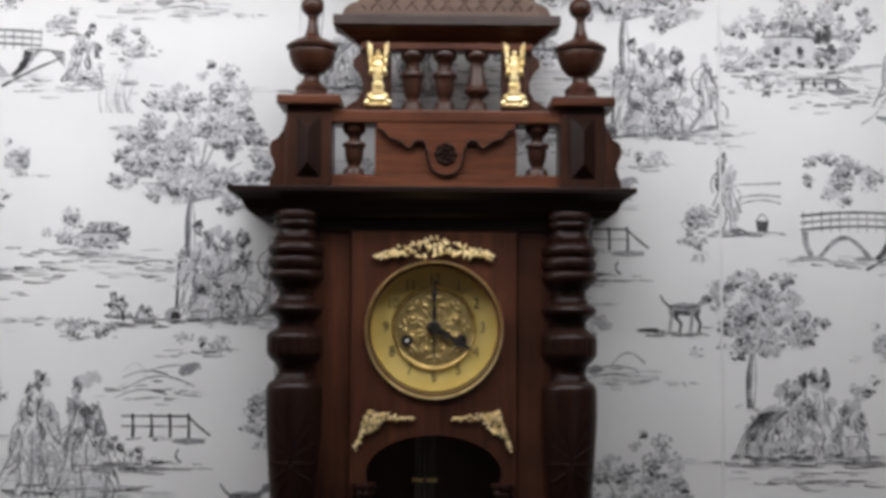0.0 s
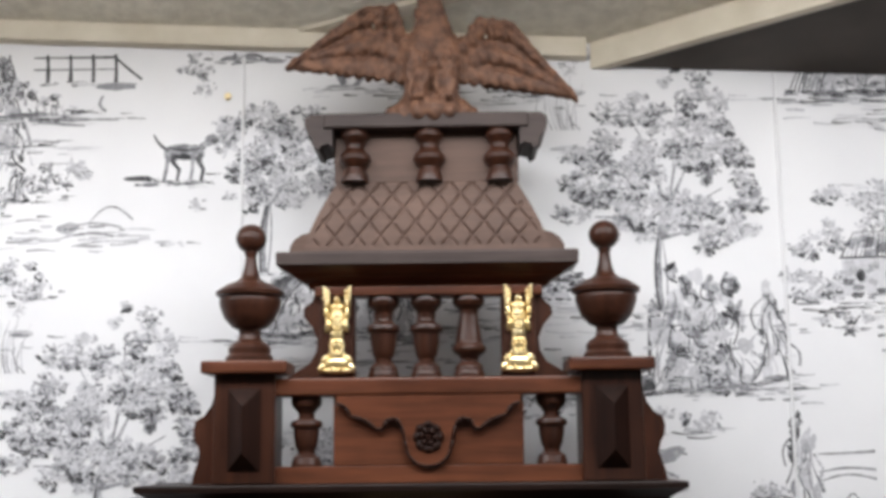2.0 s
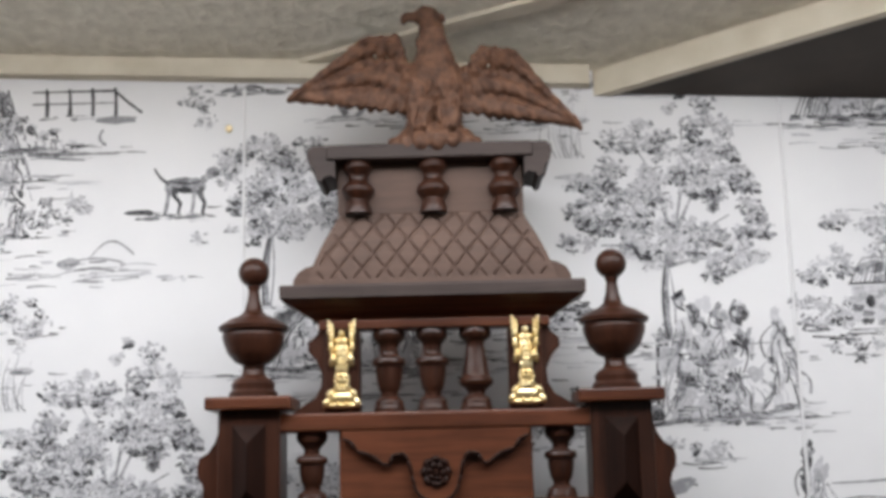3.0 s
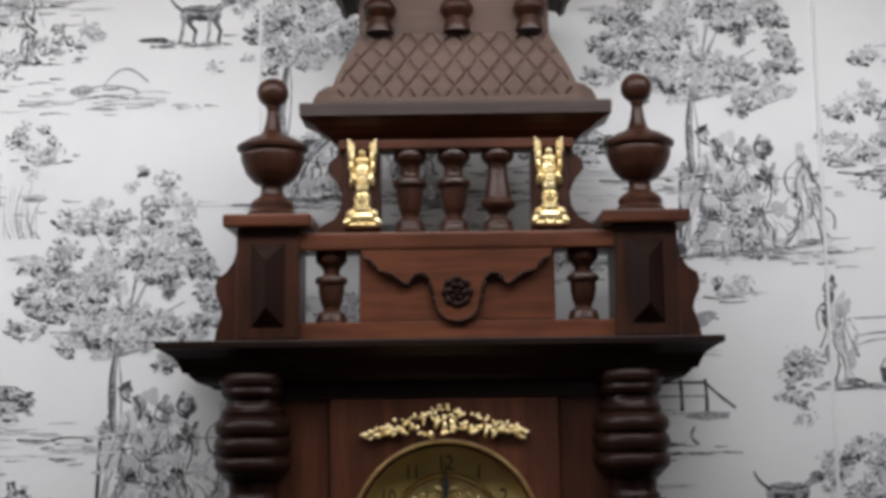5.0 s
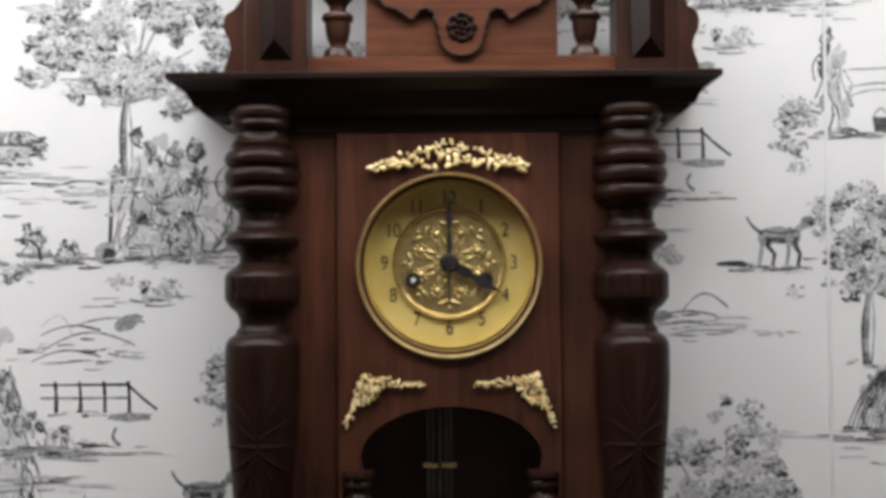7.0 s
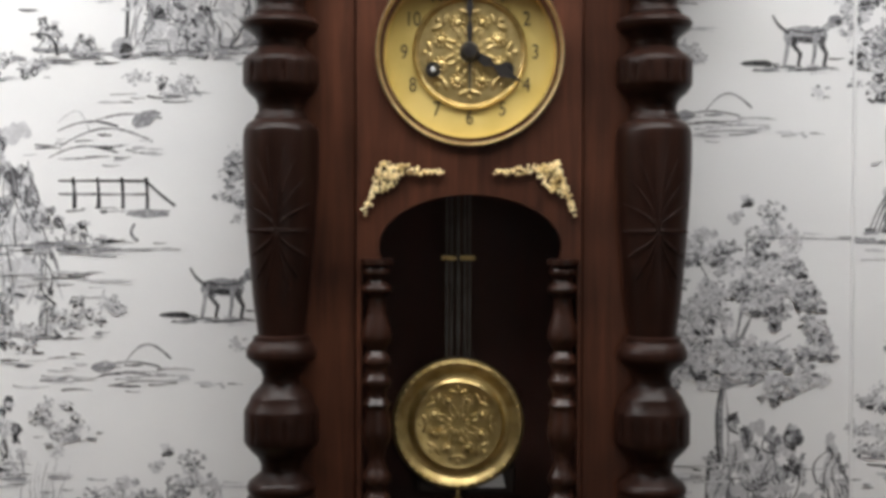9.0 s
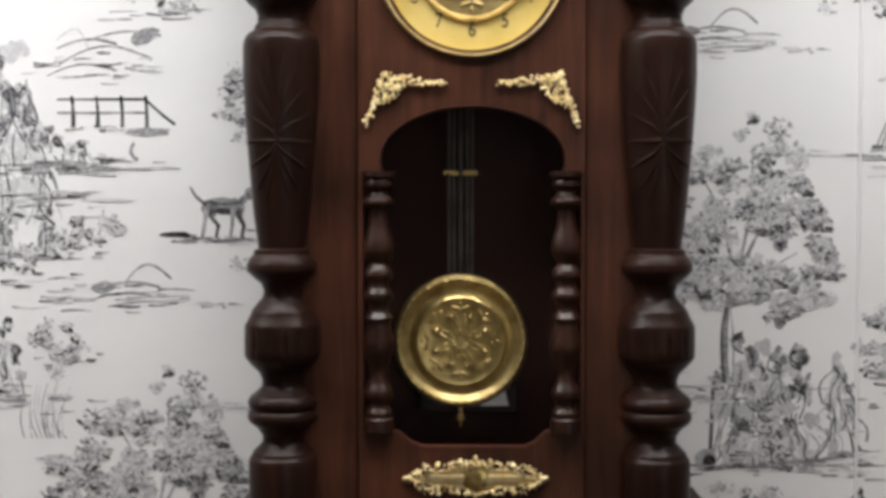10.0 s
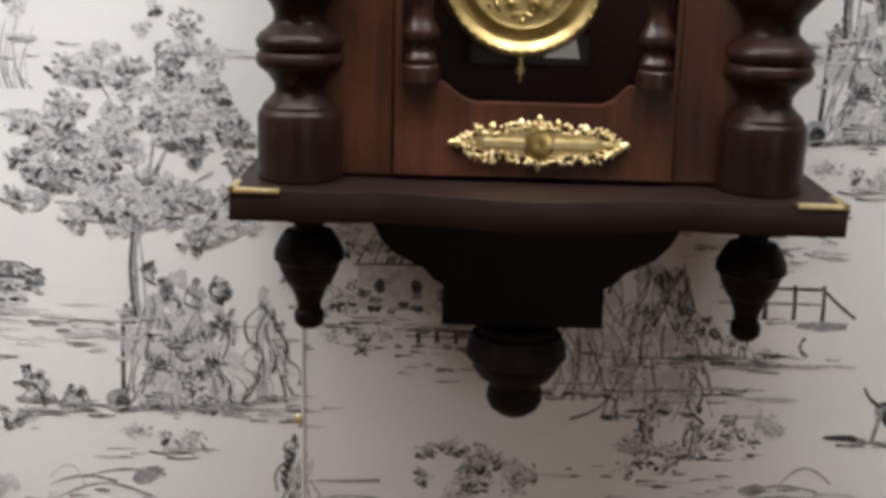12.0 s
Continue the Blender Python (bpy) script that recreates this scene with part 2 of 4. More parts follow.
wall = tagged(part("wall_north", box(-2, 2, 0, 0.12, 0, 2.46, 0), PAPER), "white wallpaper printed with grey pastoral toile scenes", "wall", kind="structure")
tagged(part("floor", box(-2, 2, -3.3, 0, -0.1, 0, 0), FLOOR), "brown wooden floor", "floor", kind="structure")
tagged(part("wall_west", box(-2.12, -2, -3.3, 0.12, 0, 3.35, 0), ROOM), "plain painted wall", "wall", kind="structure")
tagged(part("wall_east", box(2, 2.12, -3.3, 0.12, 0, 3.35, 0), ROOM), "plain painted wall", "wall", kind="structure")
tagged(part("wall_south", board([(-2.12, 0), (2.12, 0), (2.12, 3.35), (-2.12, 3.35)], -3.42, -3.3, [[(0.7, 1.0), (1.7, 1.0), (1.7, 2.1), (0.7, 2.1)]]), ROOM), "plain painted wall with an opening added for the fill light", "wall", kind="structure")
# Unseen window, added only to hold the fill light.
added_win = thing("added_window", "added white frame round the unseen fill light opening", "window")
tagged(added_win, kind="structure")
part("fill_opening_frame", board([(0.65, 0.95), (1.75, 0.95), (1.75, 2.15), (0.65, 2.15)], -3.29, -3.36, [[(0.73, 1.03), (1.18, 1.03), (1.18, 2.07), (0.73, 2.07)], [(1.22, 1.03), (1.67, 1.03), (1.67, 2.07), (1.22, 2.07)]]), CREAM, added_win)

bm = bmesh.new()
vs = [bm.verts.new((x, y, slope(x, y))) for x, y in ((-2, -3.3), (2, -3.3), (2, 0), (-2, 0))]
bm.faces.new(vs)
r = bmesh.ops.extrude_face_region(bm, geom=bm.faces[:])
bmesh.ops.translate(bm, verts=[v for v in r["geom"] if isinstance(v, bmesh.types.BMVert)], vec=(0, 0, 0.08))
tagged(part("ceiling", bm, CEIL), "off-white stippled sloping ceiling panel", "ceiling", kind="structure")


def hung(name, plan, under, material, label, kind_word):
    """A flat piece under the sloping ceiling: its plan, and how far it hangs below."""
    bm = bmesh.new()
    lo = [bm.verts.new((x, y, slope(x, y) - under)) for x, y in plan]
    hi = [bm.verts.new((x, y, slope(x, y) + 0.004)) for x, y in plan]
    bm.faces.new(lo)
    bm.faces.new(hi)
    for k in range(len(plan)):
        bm.faces.new((lo[k], lo[(k + 1) % len(plan)], hi[(k + 1) % len(plan)], hi[k]))
    return tagged(part(name, bm, material), label, kind_word, kind="structure")


hung("trim_1", [(-1.99, -0.001), (0.160, -0.001), (0.160, -0.010), (-1.99, -0.010)], 0.0180, CREAM, "cream strip between wallpaper and ceiling", "trim")
hung("trim_2", [(-0.105, -0.0105), (-0.072, -0.0105), (1.60, -0.798), (1.60, -0.812)], 0.0035, CREAM, "cream batten over a ceiling joint", "trim")
hung("soffit", [(0.180, -0.001), (1.99, -0.001), (1.99, -1.090)], 0.0225, SOFFIT, "dark brown dropped soffit beside the sloping ceiling", "soffit")
hung("fascia", [(0.164, -0.001), (0.1795, -0.001), (1.99, -1.0905), (1.99, -1.100)], 0.0250, CREAM, "cream painted fascia board along the soffit", "fascia")

LX, LY, LL, LW = -0.36, -0.42, 2.20, 0.16
LZ = slope(LX, LY) - 0.075
lamp = thing("ceiling_lamp", "long white ceiling lamp hung below the sloping ceiling", "lamp")
part("housing", box(LX - LL / 2 - 0.03, LX + LL / 2 + 0.03, LY - LW / 2 - 0.03, LY + LW / 2 + 0.03, LZ + 0.010, LZ + 0.045, 0.006), CREAM, lamp)
# Deep glowing sides added to throw more light on the ceiling.
part("diffuser", box(LX - LL / 2, LX + LL / 2, LY - LW / 2, LY + LW / 2, LZ - 0.030, LZ + 0.0095, 0.004), LAMPSHADE, lamp)
for x in (LX - 0.7, LX, LX + 0.7):
    part("hanger", box(x - 0.01, x + 0.01, LY - 0.01, LY + 0.01, LZ + 0.046, slope(x, LY) + 0.004, 0.001), CREAM, lamp)

# ---- printed wallpaper: one repeat of the pattern, drawn in ink shapes ----
rng = random.Random(7)
PRINT_V, PRINT_F, PRINT_M = [], [], []
depth = [0.0]


def poly(pts, shade):
    depth[0] += 1.5e-7
    n = len(PRINT_V)
    PRINT_V.extend((x, -0.0003 - depth[0], z) for x, z in pts)
    PRINT_F.append(list(range(n, n + len(pts))))
    PRINT_M.append(shade)


def scene_start():
    depth[0] = 0.0


def stroke(pts, w0, w1, shade):
    """A brush line that swells and thins, drawn as short quads."""
    n = len(pts)
    left, right = [], []
    for k, (x, z) in enumerate(pts):
        a, b = pts[max(k - 1, 0)], pts[min(k + 1, n - 1)]
        dx, dz = b[0] - a[0], b[1] - a[1]
        l = math.hypot(dx, dz) or 1
        w = (w0 + (w1 - w0) * k / max(n - 1, 1)) / 2 * rng.uniform(0.75, 1.25)
        left.append((x - dz / l * w, z + dx / l * w))
        right.append((x + dz / l * w, z - dx / l * w))
    for k in range(n - 1):
        poly([left[k], left[k + 1], right[k + 1], right[k]], shade)


def curve(a, b, bend, n=6):
    dx, dz = b[0] - a[0], b[1] - a[1]
    return [(a[0] + dx * u - dz * bend * math.sin(math.pi * u), a[1] + dz * u + dx * bend * math.sin(math.pi * u)) for u in (k / n for k in range(n + 1))]


def blob(x, z, rx, rz, shade, turn=0.0, n=9, rough=0.25):
    c, s = math.cos(turn), math.sin(turn)
    pts = []
    for k in range(n):
        a = 2 * math.pi * k / n
        q = rng.uniform(1 - rough, 1 + rough)
        u, v = rx * q * math.cos(a), rz * q * math.sin(a)
        pts.append((x + u * c - v * s, z + u * s + v * c))
    poly(pts, shade)


def foliage(x, z, rx, rz, n, size=0.0042, dark=0.35):
    """Tufts of small leaf dabs: a pale wash, mid tones over it and dark dabs gathered under each tuft, paper left between."""
    tufts = max(4, int(rx * rz / 4.2e-5))
    size *= 0.58
    lobes, phase = rng.choice((3, 4, 5)), rng.uniform(0, 6.283)
    for _ in range(tufts):
        a = rng.uniform(0, 6.283)
        q = math.sqrt(rng.random()) * (1.02 + 0.14 * math.sin(lobes * a + phase) * math.sin(2 * a + 2.3 * phase))
        cx, cz, R = x + rx * q * math.cos(a), z + rz * q * math.sin(a), rng.uniform(0.0050, 0.0115)
        R = min(R, 0.5 * min(rx, rz) + 0.002)
        if noise.noise((cx * 60, cz * 60, phase + 9.0)) < -0.24:
            continue
        for k in range(3):
            blob(cx + rng.uniform(-0.5, 0.5) * R, cz + rng.uniform(-0.5, 0.3) * R, R * 0.42, R * 0.24, 0, rng.uniform(-0.6, 0.6), 9, 0.45)
        heavy = noise.noise((cx * 48 + phase, cz * 48, phase)) > 0.02
        for k in range(int(24 * R / 0.008)):
            b, p = rng.uniform(0, 6.283), rng.random() ** 0.6 * 1.15
            px, pz = cx + R * p * math.cos(b), cz + R * 0.8 * p * math.sin(b)
            under = heavy and math.sin(b) * p < -0.15
            shade = (2 if rng.random() < dark * 1.6 else 1) if under else (0 if rng.random() < (0.5 if heavy else 0.72) else 1)
            w = size * rng.uniform(0.45, 1.2) * (1.2 if under else 1.0)
            blob(px, pz, w, w * rng.uniform(0.3, 0.65), shade, rng.uniform(-1.2, 1.2), 6, 0.35)


def ground(x, z, w, h, n, dark=0.2):
    """Level dashes of grass and water: soft broad ones that taper at both ends, and fine lines."""
    for k in range(n):
        px, pz = x + rng.gauss(0, 0.33) * w, z + rng.gauss(0, 0.4) * h
        l = rng.uniform(0.12, 0.4) * w * 0.6
        if k % 3 == 0:
            blob(px, pz, l * 0.5, rng.uniform(0.0006, 0.0017), 1 if rng.random() < dark + 0.15 else 0, rng.uniform(-0.05, 0.05), 12, 0.3)
            continue
        stroke(curve((px - l / 2, pz), (px + l / 2, pz + rng.uniform(-0.001, 0.001)), rng.uniform(-0.06, 0.06), 4), rng.uniform(0.0008, 0.0020), 0.0004, 2 if rng.random() < dark else rng.choice((0, 1, 1)))


def bush(x, z, w, h, n):
    foliage(x, z + h * 0.3, w / 2, h / 2, n, 0.0034, 0.45)
    ground(x, z - h * 0.25, w * 1.2, h * 0.4, 10, 0.5)


def tree(x, z, fx, fz, crown, n):
    """Trunk from its foot to the fork, limbs, and a crown given as clumps of (x, z, rx, rz)."""
    for cx, cz, rx, rz in crown:
        stroke(curve((fx, fz), (cx, cz - rz * 0.2), rng.uniform(-0.12, 0.12)), 0.0036, 0.0012, 1)
    stroke(curve((x - 0.001, z), (fx, fz), 0.03), 0.0058, 0.0036, 1)
    stroke(curve((x - 0.003, z), (fx - 0.002, fz), 0.05), 0.0026, 0.0016, 2)
    stroke(curve((x + 0.003, z), (fx + 0.002, fz), -0.03), 0.0018, 0.001, 1)
    total = sum(c[2] * c[3] for c in crown)
    for cx, cz, rx, rz in crown:
        foliage(cx, cz, rx * 1.05, rz * 1.08, int(n * rx * rz / total), 0.0048)
    ground(x, z, 0.04, 0.006, 9, 0.5)


def drapery(x, z, w, h, top=0.35, lean=0.0, tone=1):
    """A plain heap of sketched cloth: an uneven mound of pale wash, broken folds over it and dark hollows between."""
    def half(v):
        return w * 0.5 * (1 - 0.42 * v ** 1.4) * math.sqrt(max(0.0, 1 - v ** 7))

    def spot(v0, v1, edge=0.85):
        v = rng.uniform(v0, v1)
        return x + lean * v + rng.uniform(-edge, edge) * half(v), z + h * v, v

    spread = w * h
    for _ in range(int(9 + spread * 1500)):
        px, pz, v = spot(0.06, 0.9)
        blob(px, pz, w * 0.12, min(h * 0.07, 0.007), 0, rng.uniform(-0.5, 0.5), 12, 0.35)
    # shaded upper bundles, each with its own hollow
    for k in range(3 + int(w * 70)):
        cx, cz, v = spot(0.42, 0.92, 0.75)
        rx, rz = w * rng.uniform(0.07, 0.12), h * rng.uniform(0.05, 0.10)
        for _ in range(7):
            blob(cx + rng.gauss(0, 0.4) * rx, cz + rng.gauss(0, 0.4) * rz, rx * 0.5, rz * 0.5, rng.choice((0, 1, 2, 1, tone)), rng.uniform(-1, 1), 11, 0.3)
        stroke(curve((cx - rx, cz + rz * 0.5), (cx + rx * 0.4, cz - rz), rng.uniform(-0.5, 0.5), 7), 0.0008, 0.0024, 2)
    # long broken folds that sweep down and outwards
    for k in range(int(10 + spread * 4200)):
        px, pz, v = spot(0.15, 0.75)
        out = (px - x - lean * v) / (w * 0.5)
        l = h * rng.uniform(0.14, 0.36) * (1.2 - 0.5 * v)
        q = (px + out * l * 0.5 + rng.uniform(-0.25, 0.25) * l, max(pz - l, z))
        shade = (1, 0, 2, 1, tone, 1, 0, 2)[k % 8]
        stroke(curve((px, pz), q, rng.uniform(-0.28, 0.28), 7), rng.uniform(0.0008, 0.0016), rng.uniform(0.0010, 0.0030 if shade < 2 else 0.0020), shade)
    for k in range(5 + int(w * 110)):
        u = rng.uniform(-1, 1)
        blob(x + u * w * 0.5, z + h * rng.uniform(0.0, 0.05), 0.0055, 0.0016, rng.choice((1, 1, 2)), rng.uniform(-0.2, 0.2), 10, 0.35)


def fence(x0, x1, z, h):
    for u in (1.0, 0.52):
        stroke(curve((x0, z + h * u), (x1, z + h * u), 0.0, 8), 0.0016, 0.002, 1 if u < 1 else 2)
    for k in range(4):
        x = x0 + (x1 - x0) * (k + 0.6) / 3.6
        stroke(curve((x, z + h * 1.12), (x + 0.001, z), 0.02), 0.0026, 0.0036, 2)
    stroke(curve((x1, z + h * 1.0), (x1 + h * 1.05, z + h * 0.1), -0.02), 0.002, 0.0026, 2)
    ground((x0 + x1) / 2, z - 0.002, (x1 - x0) * 0.8, 0.004, 12, 0.3)
    blob(x1 + 0.004, z - 0.004, 0.018, 0.004, 1, 0, 11, 0.3)


def cottage(x, z, w, h):
    poly([(x, z), (x + w * 0.72, z), (x + w * 0.72, z + h * 0.5), (x, z + h * 0.5)], 0)
    def wash(u0, u1, v0, v1, n, tones):
        for _ in range(n):
            u, v = rng.uniform(u0, u1), rng.uniform(v0, v1)
            blob(x + w * u, z + h * v, w * 0.06, h * 0.05, rng.choice(tones), rng.uniform(-0.3, 0.3), 9, 0.4)

    wash(0.02, 0.70, 0.04, 0.48, 24, (0, 0, 1))
    wash(0.74, 0.97, 0.10, 0.50, 16, (1, 1, 2))
    wash(0.10, 0.70, 0.56, 0.84, 26, (0, 1, 1))
    wash(0.70, 0.92, 0.50, 0.72, 10, (1, 2))
    for k in range(16):
        u = k / 15
        stroke(curve((x + w * (0.14 + 0.52 * u), z + h * 0.87), (x + w * (0.0 + 0.72 * u), z + h * 0.54), rng.uniform(-0.05, 0.05), 5), 0.0008, rng.uniform(0.0008, 0.0022), rng.choice((0, 1, 1, 2)))
    for u in (0.14, 0.46):
        blob(x + w * (u + 0.05), z + h * 0.27, w * 0.05, h * 0.09, 2, 0, 8, 0.15)
    stroke(curve((x - w * 0.03, z + h * 0.52), (x + w * 0.75, z + h * 0.52), 0.01, 8), 0.0018, 0.0026, 2)
    stroke(curve((x + w * 0.13, z + h * 0.88), (x + w * 0.68, z + h * 0.88), 0.01, 6), 0.0012, 0.0010, 1)
    stroke(curve((x + w * 0.68, z + h * 0.88), (x + w * 1.0, z + h * 0.50), 0.02, 6), 0.0014, 0.0014, 2)
    for k in range(10):
        blob(x + w * rng.uniform(0, 1), z + h * rng.uniform(-0.04, 0.06), w * 0.05, h * 0.04, rng.choice((1, 2)), 0, 8, 0.4)


# great tree with seated draped forms beneath it
scene_start()
tree(-0.277, 1.872, -0.278, 1.938, [(-0.258, 2.078, 0.021, 0.022), (-0.305, 2.058, 0.024, 0.018), (-0.235, 2.040, 0.034, 0.030), (-0.290, 2.028, 0.040, 0.030), (-0.332, 2.000, 0.030, 0.024), (-0.275, 1.990, 0.050, 0.030), (-0.220, 1.990, 0.034, 0.032), (-0.336, 1.962, 0.032, 0.018), (-0.280, 1.955, 0.044, 0.018), (-0.220, 1.950, 0.032, 0.020)], 1500)
scene_start()
foliage(-0.289, 1.880, 0.007, 0.012, 60, 0.004, 0.9)
stroke([(-0.290, 1.868), (-0.292, 1.815)], 0.003, 0.003, 2)
drapery(-0.262, 1.806, 0.062, 0.112, 0.38, 0.004)
drapery(-0.222, 1.803, 0.058, 0.108, 0.40, -0.004, 2)
drapery(-0.180, 1.808, 0.034, 0.100, 0.5, -0.002, 2)
drapery(-0.245, 1.800, 0.090, 0.060, 0.6, 0.0, 1)
ground(-0.235, 1.803, 0.13, 0.010, 26, 0.6)
# low forms at play with a ball
drapery(-0.356, 1.804, 0.030, 0.030, 0.5, -0.004, 2)
drapery(-0.330, 1.800, 0.026, 0.022, 0.5, 0.002, 2)
stroke(curve((-0.375, 1.818), (-0.352, 1.800), 0.3), 0.0015, 0.0025, 2)
blob(-0.296, 1.806, 0.0095, 0.0095, 1, 0, 14, 0.06)
blob(-0.293, 1.804, 0.006, 0.007, 2, 0, 12, 0.1)
ground(-0.335, 1.796, 0.10, 0.008, 24, 0.6)
ground(-0.36, 1.862, 0.16, 0.018, 26, 0.1)
# bushes and far hills
scene_start()
bush(-0.395, 1.790, 0.064, 0.024, 60)
bush(-0.262, 1.770, 0.094, 0.024, 90)
for x0, x1, z in ((-0.352, -0.30, 1.735), (-0.325, -0.262, 1.742), (-0.350, -0.27, 1.722), (-0.36, -0.3, 1.712)):
    stroke(curve((x0, z), (x1, z + 0.004), rng.uniform(0.05, 0.22), 9), 0.0008, 0.0022, 1)
stroke(curve((-0.352, 1.742), (-0.325, 1.735), 0.5, 9), 0.0008, 0.0012, 0)
blob(-0.278, 1.746, 0.013, 0.006, 1, 0.3)
ground(-0.305, 1.722, 0.10, 0.016, 26, 0.2)
# cottage by its tree
scene_start()
foliage(-0.420, 1.908, 0.024, 0.024, 150, 0.0036)
cottage(-0.402, 1.884, 0.056, 0.032)
ground(-0.40, 1.879, 0.12, 0.010, 34, 0.25)
# rounded form on a raft among reeds
scene_start()
drapery(-0.403, 2.078, 0.044, 0.066, 0.5, 0.000, 1)
foliage(-0.402, 2.083, 0.024, 0.010, 50, 0.003, 0.3)
for k in range(5):
    stroke(curve((-0.472, 2.090 + 0.006 * k), (-0.428, 2.094 + 0.004 * k), 0.5 - 0.12 * k, 9), 0.0012, 0.002, rng.choice((1, 2)))
stroke(curve((-0.50, 2.070), (-0.432, 2.104), 0.02), 0.003, 0.002, 2)
ground(-0.41, 2.070, 0.11, 0.012, 34, 0.4)
for k in range(18):
    x = -0.365 + rng.gauss(0, 0.010)
    stroke(curve((x, 2.040), (x + rng.gauss(0, 0.006), 2.040 + rng.uniform(0.02, 0.05)), 0.1), 0.0012, 0.0004, rng.choice((0, 1)))
foliage(-0.345, 2.108, 0.018, 0.014, 60, 0.003, 0.15)
ground(-0.35, 2.022, 0.08, 0.004, 10, 0.1)
ground(-0.33, 2.165, 0.14, 0.02, 40, 0.15)
for gx, gz in ((-0.06, 1.98), (-0.12, 2.06), (-0.20, 1.80), (0.02, 1.86), (-0.44, 1.86), (-0.31, 1.86), (-0.47, 1.80), (0.30, 2.02), (0.27, 2.05)):
    ground(gx, gz, 0.09, 0.012, 14, 0.15)
bush(0.262, 2.022, 0.07, 0.020, 60)
# round tree
scene_start()
foliage(-0.480, 1.988, 0.026, 0.022, 160, 0.0036)
ground(-0.465, 1.967, 0.07, 0.004, 10, 0.3)
# fence with tall draped forms beside it
scene_start()
fence(-0.352, -0.276, 1.668, 0.024)
drapery(-0.395, 1.585, 0.072, 0.168, 0.42, 0.004, 2)
drapery(-0.452, 1.600, 0.060, 0.150, 0.42, 0.006, 1)
drapery(-0.362, 1.636, 0.040, 0.042, 0.6, -0.006, 2)
drapery(-0.334, 1.632, 0.034, 0.026, 0.6, 0.0, 2)
drapery(-0.312, 1.632, 0.024, 0.016, 0.6, 0.0, 2)
stroke(curve((-0.286, 1.655), (-0.283, 1.640), -0.3), 0.002, 0.003, 1)
ground(-0.345, 1.634, 0.13, 0.010, 40, 0.6)
ground(-0.36, 1.607, 0.16, 0.012, 26, 0.2)
drapery(-0.398, 1.558, 0.018, 0.045, 0.6, 0.002, 2)
drapery(-0.364, 1.556, 0.018, 0.045, 0.6, 0.004, 2)
bush(-0.400, 1.548, 0.07, 0.030, 110)
bush(-0.327, 1.570, 0.060, 0.028, 90)
bush(-0.348, 1.474, 0.052, 0.040, 110)
bush(-0.420, 1.500, 0.046, 0.026, 60)
# stone house among trees, with a rail
scene_start()
foliage(0.360, 2.128, 0.028, 0.034, 260, 0.004)
foliage(0.478, 2.150, 0.030, 0.036, 240, 0.004)
foliage(0.392, 2.178, 0.036, 0.022, 200, 0.004)
foliage(0.448, 2.186, 0.040, 0.022, 200, 0.004)
cottage(0.384, 2.102, 0.084, 0.064)
foliage(0.455, 2.112, 0.018, 0.012, 70, 0.0034)
bush(0.385, 2.074, 0.070, 0.016, 70)
fence(0.420, 0.470, 2.076, 0.010)
ground(0.42, 2.088, 0.14, 0.014, 40, 0.3)
ground(0.48, 2.058, 0.08, 0.014, 26, 0.5)
# bridge with a tree behind
scene_start()
foliage(0.476, 1.972, 0.046, 0.030, 330, 0.0046)
for k in range(3):
    stroke(curve((0.425, 1.926 - 0.008 * k), (0.545, 1.928 - 0.008 * k), 0.03, 10), 0.0022, 0.0022, 2 if k != 1 else 1)
for k in range(12):
    x = 0.428 + 0.0105 * k
    stroke([(x, 1.932), (x, 1.908)], 0.0012, 0.0012, 1)
stroke(curve((0.445, 1.876), (0.505, 1.876), 0.42, 14), 0.005, 0.005, 1)
stroke(curve((0.437, 1.880), (0.430, 1.908), 0.1), 0.006, 0.008, 1)
stroke(curve((0.512, 1.876), (0.530, 1.906), -0.1), 0.006, 0.010, 2)
ground(0.475, 1.874, 0.12, 0.008, 30, 0.3)
# standing draped form with a bucket
scene_start()
drapery(0.341, 1.905, 0.030, 0.100, 0.55, -0.003, 2)
poly([(0.375, 1.907), (0.386, 1.907), (0.388, 1.920), (0.373, 1.920)], 2)
stroke(curve((0.374, 1.920), (0.387, 1.920), 0.6, 8), 0.001, 0.001, 2)
foliage(0.306, 1.905, 0.022, 0.034, 150, 0.0038, 0.25)
for z in (1.946, 1.962, 1.938):
    stroke(curve((0.352, z), (0.402, z + 0.002), rng.uniform(-0.08, 0.12), 8), 0.001, 0.002, 1)
ground(0.36, 1.905, 0.08, 0.006, 20, 0.5)
# plain four-legged shape on a patch of grass
scene_start()
blob(0.290, 1.818, 0.0185, 0.0078, 1, -0.06, 12, 0.12)
blob(0.300, 1.8165, 0.009, 0.0085, 1, 0, 12, 0.1)
blob(0.316, 1.8295, 0.0068, 0.0050, 1, -0.2, 10, 0.12)
blob(0.318, 1.828, 0.0036, 0.0024, 2, -0.2, 10, 0.2)
blob(0.279, 1.8155, 0.0075, 0.0072, 1, 0, 12, 0.1)
blob(0.291, 1.813, 0.013, 0.0026, 2, -0.06, 12, 0.2)
stroke(curve((0.276, 1.819), (0.262, 1.834), 0.1), 0.003, 0.0016, 2)
stroke(curve((0.304, 1.818), (0.313, 1.827), 0.1), 0.006, 0.007, 1)
stroke(curve((0.276, 1.822), (0.305, 1.821), -0.08), 0.0016, 0.0016, 2)
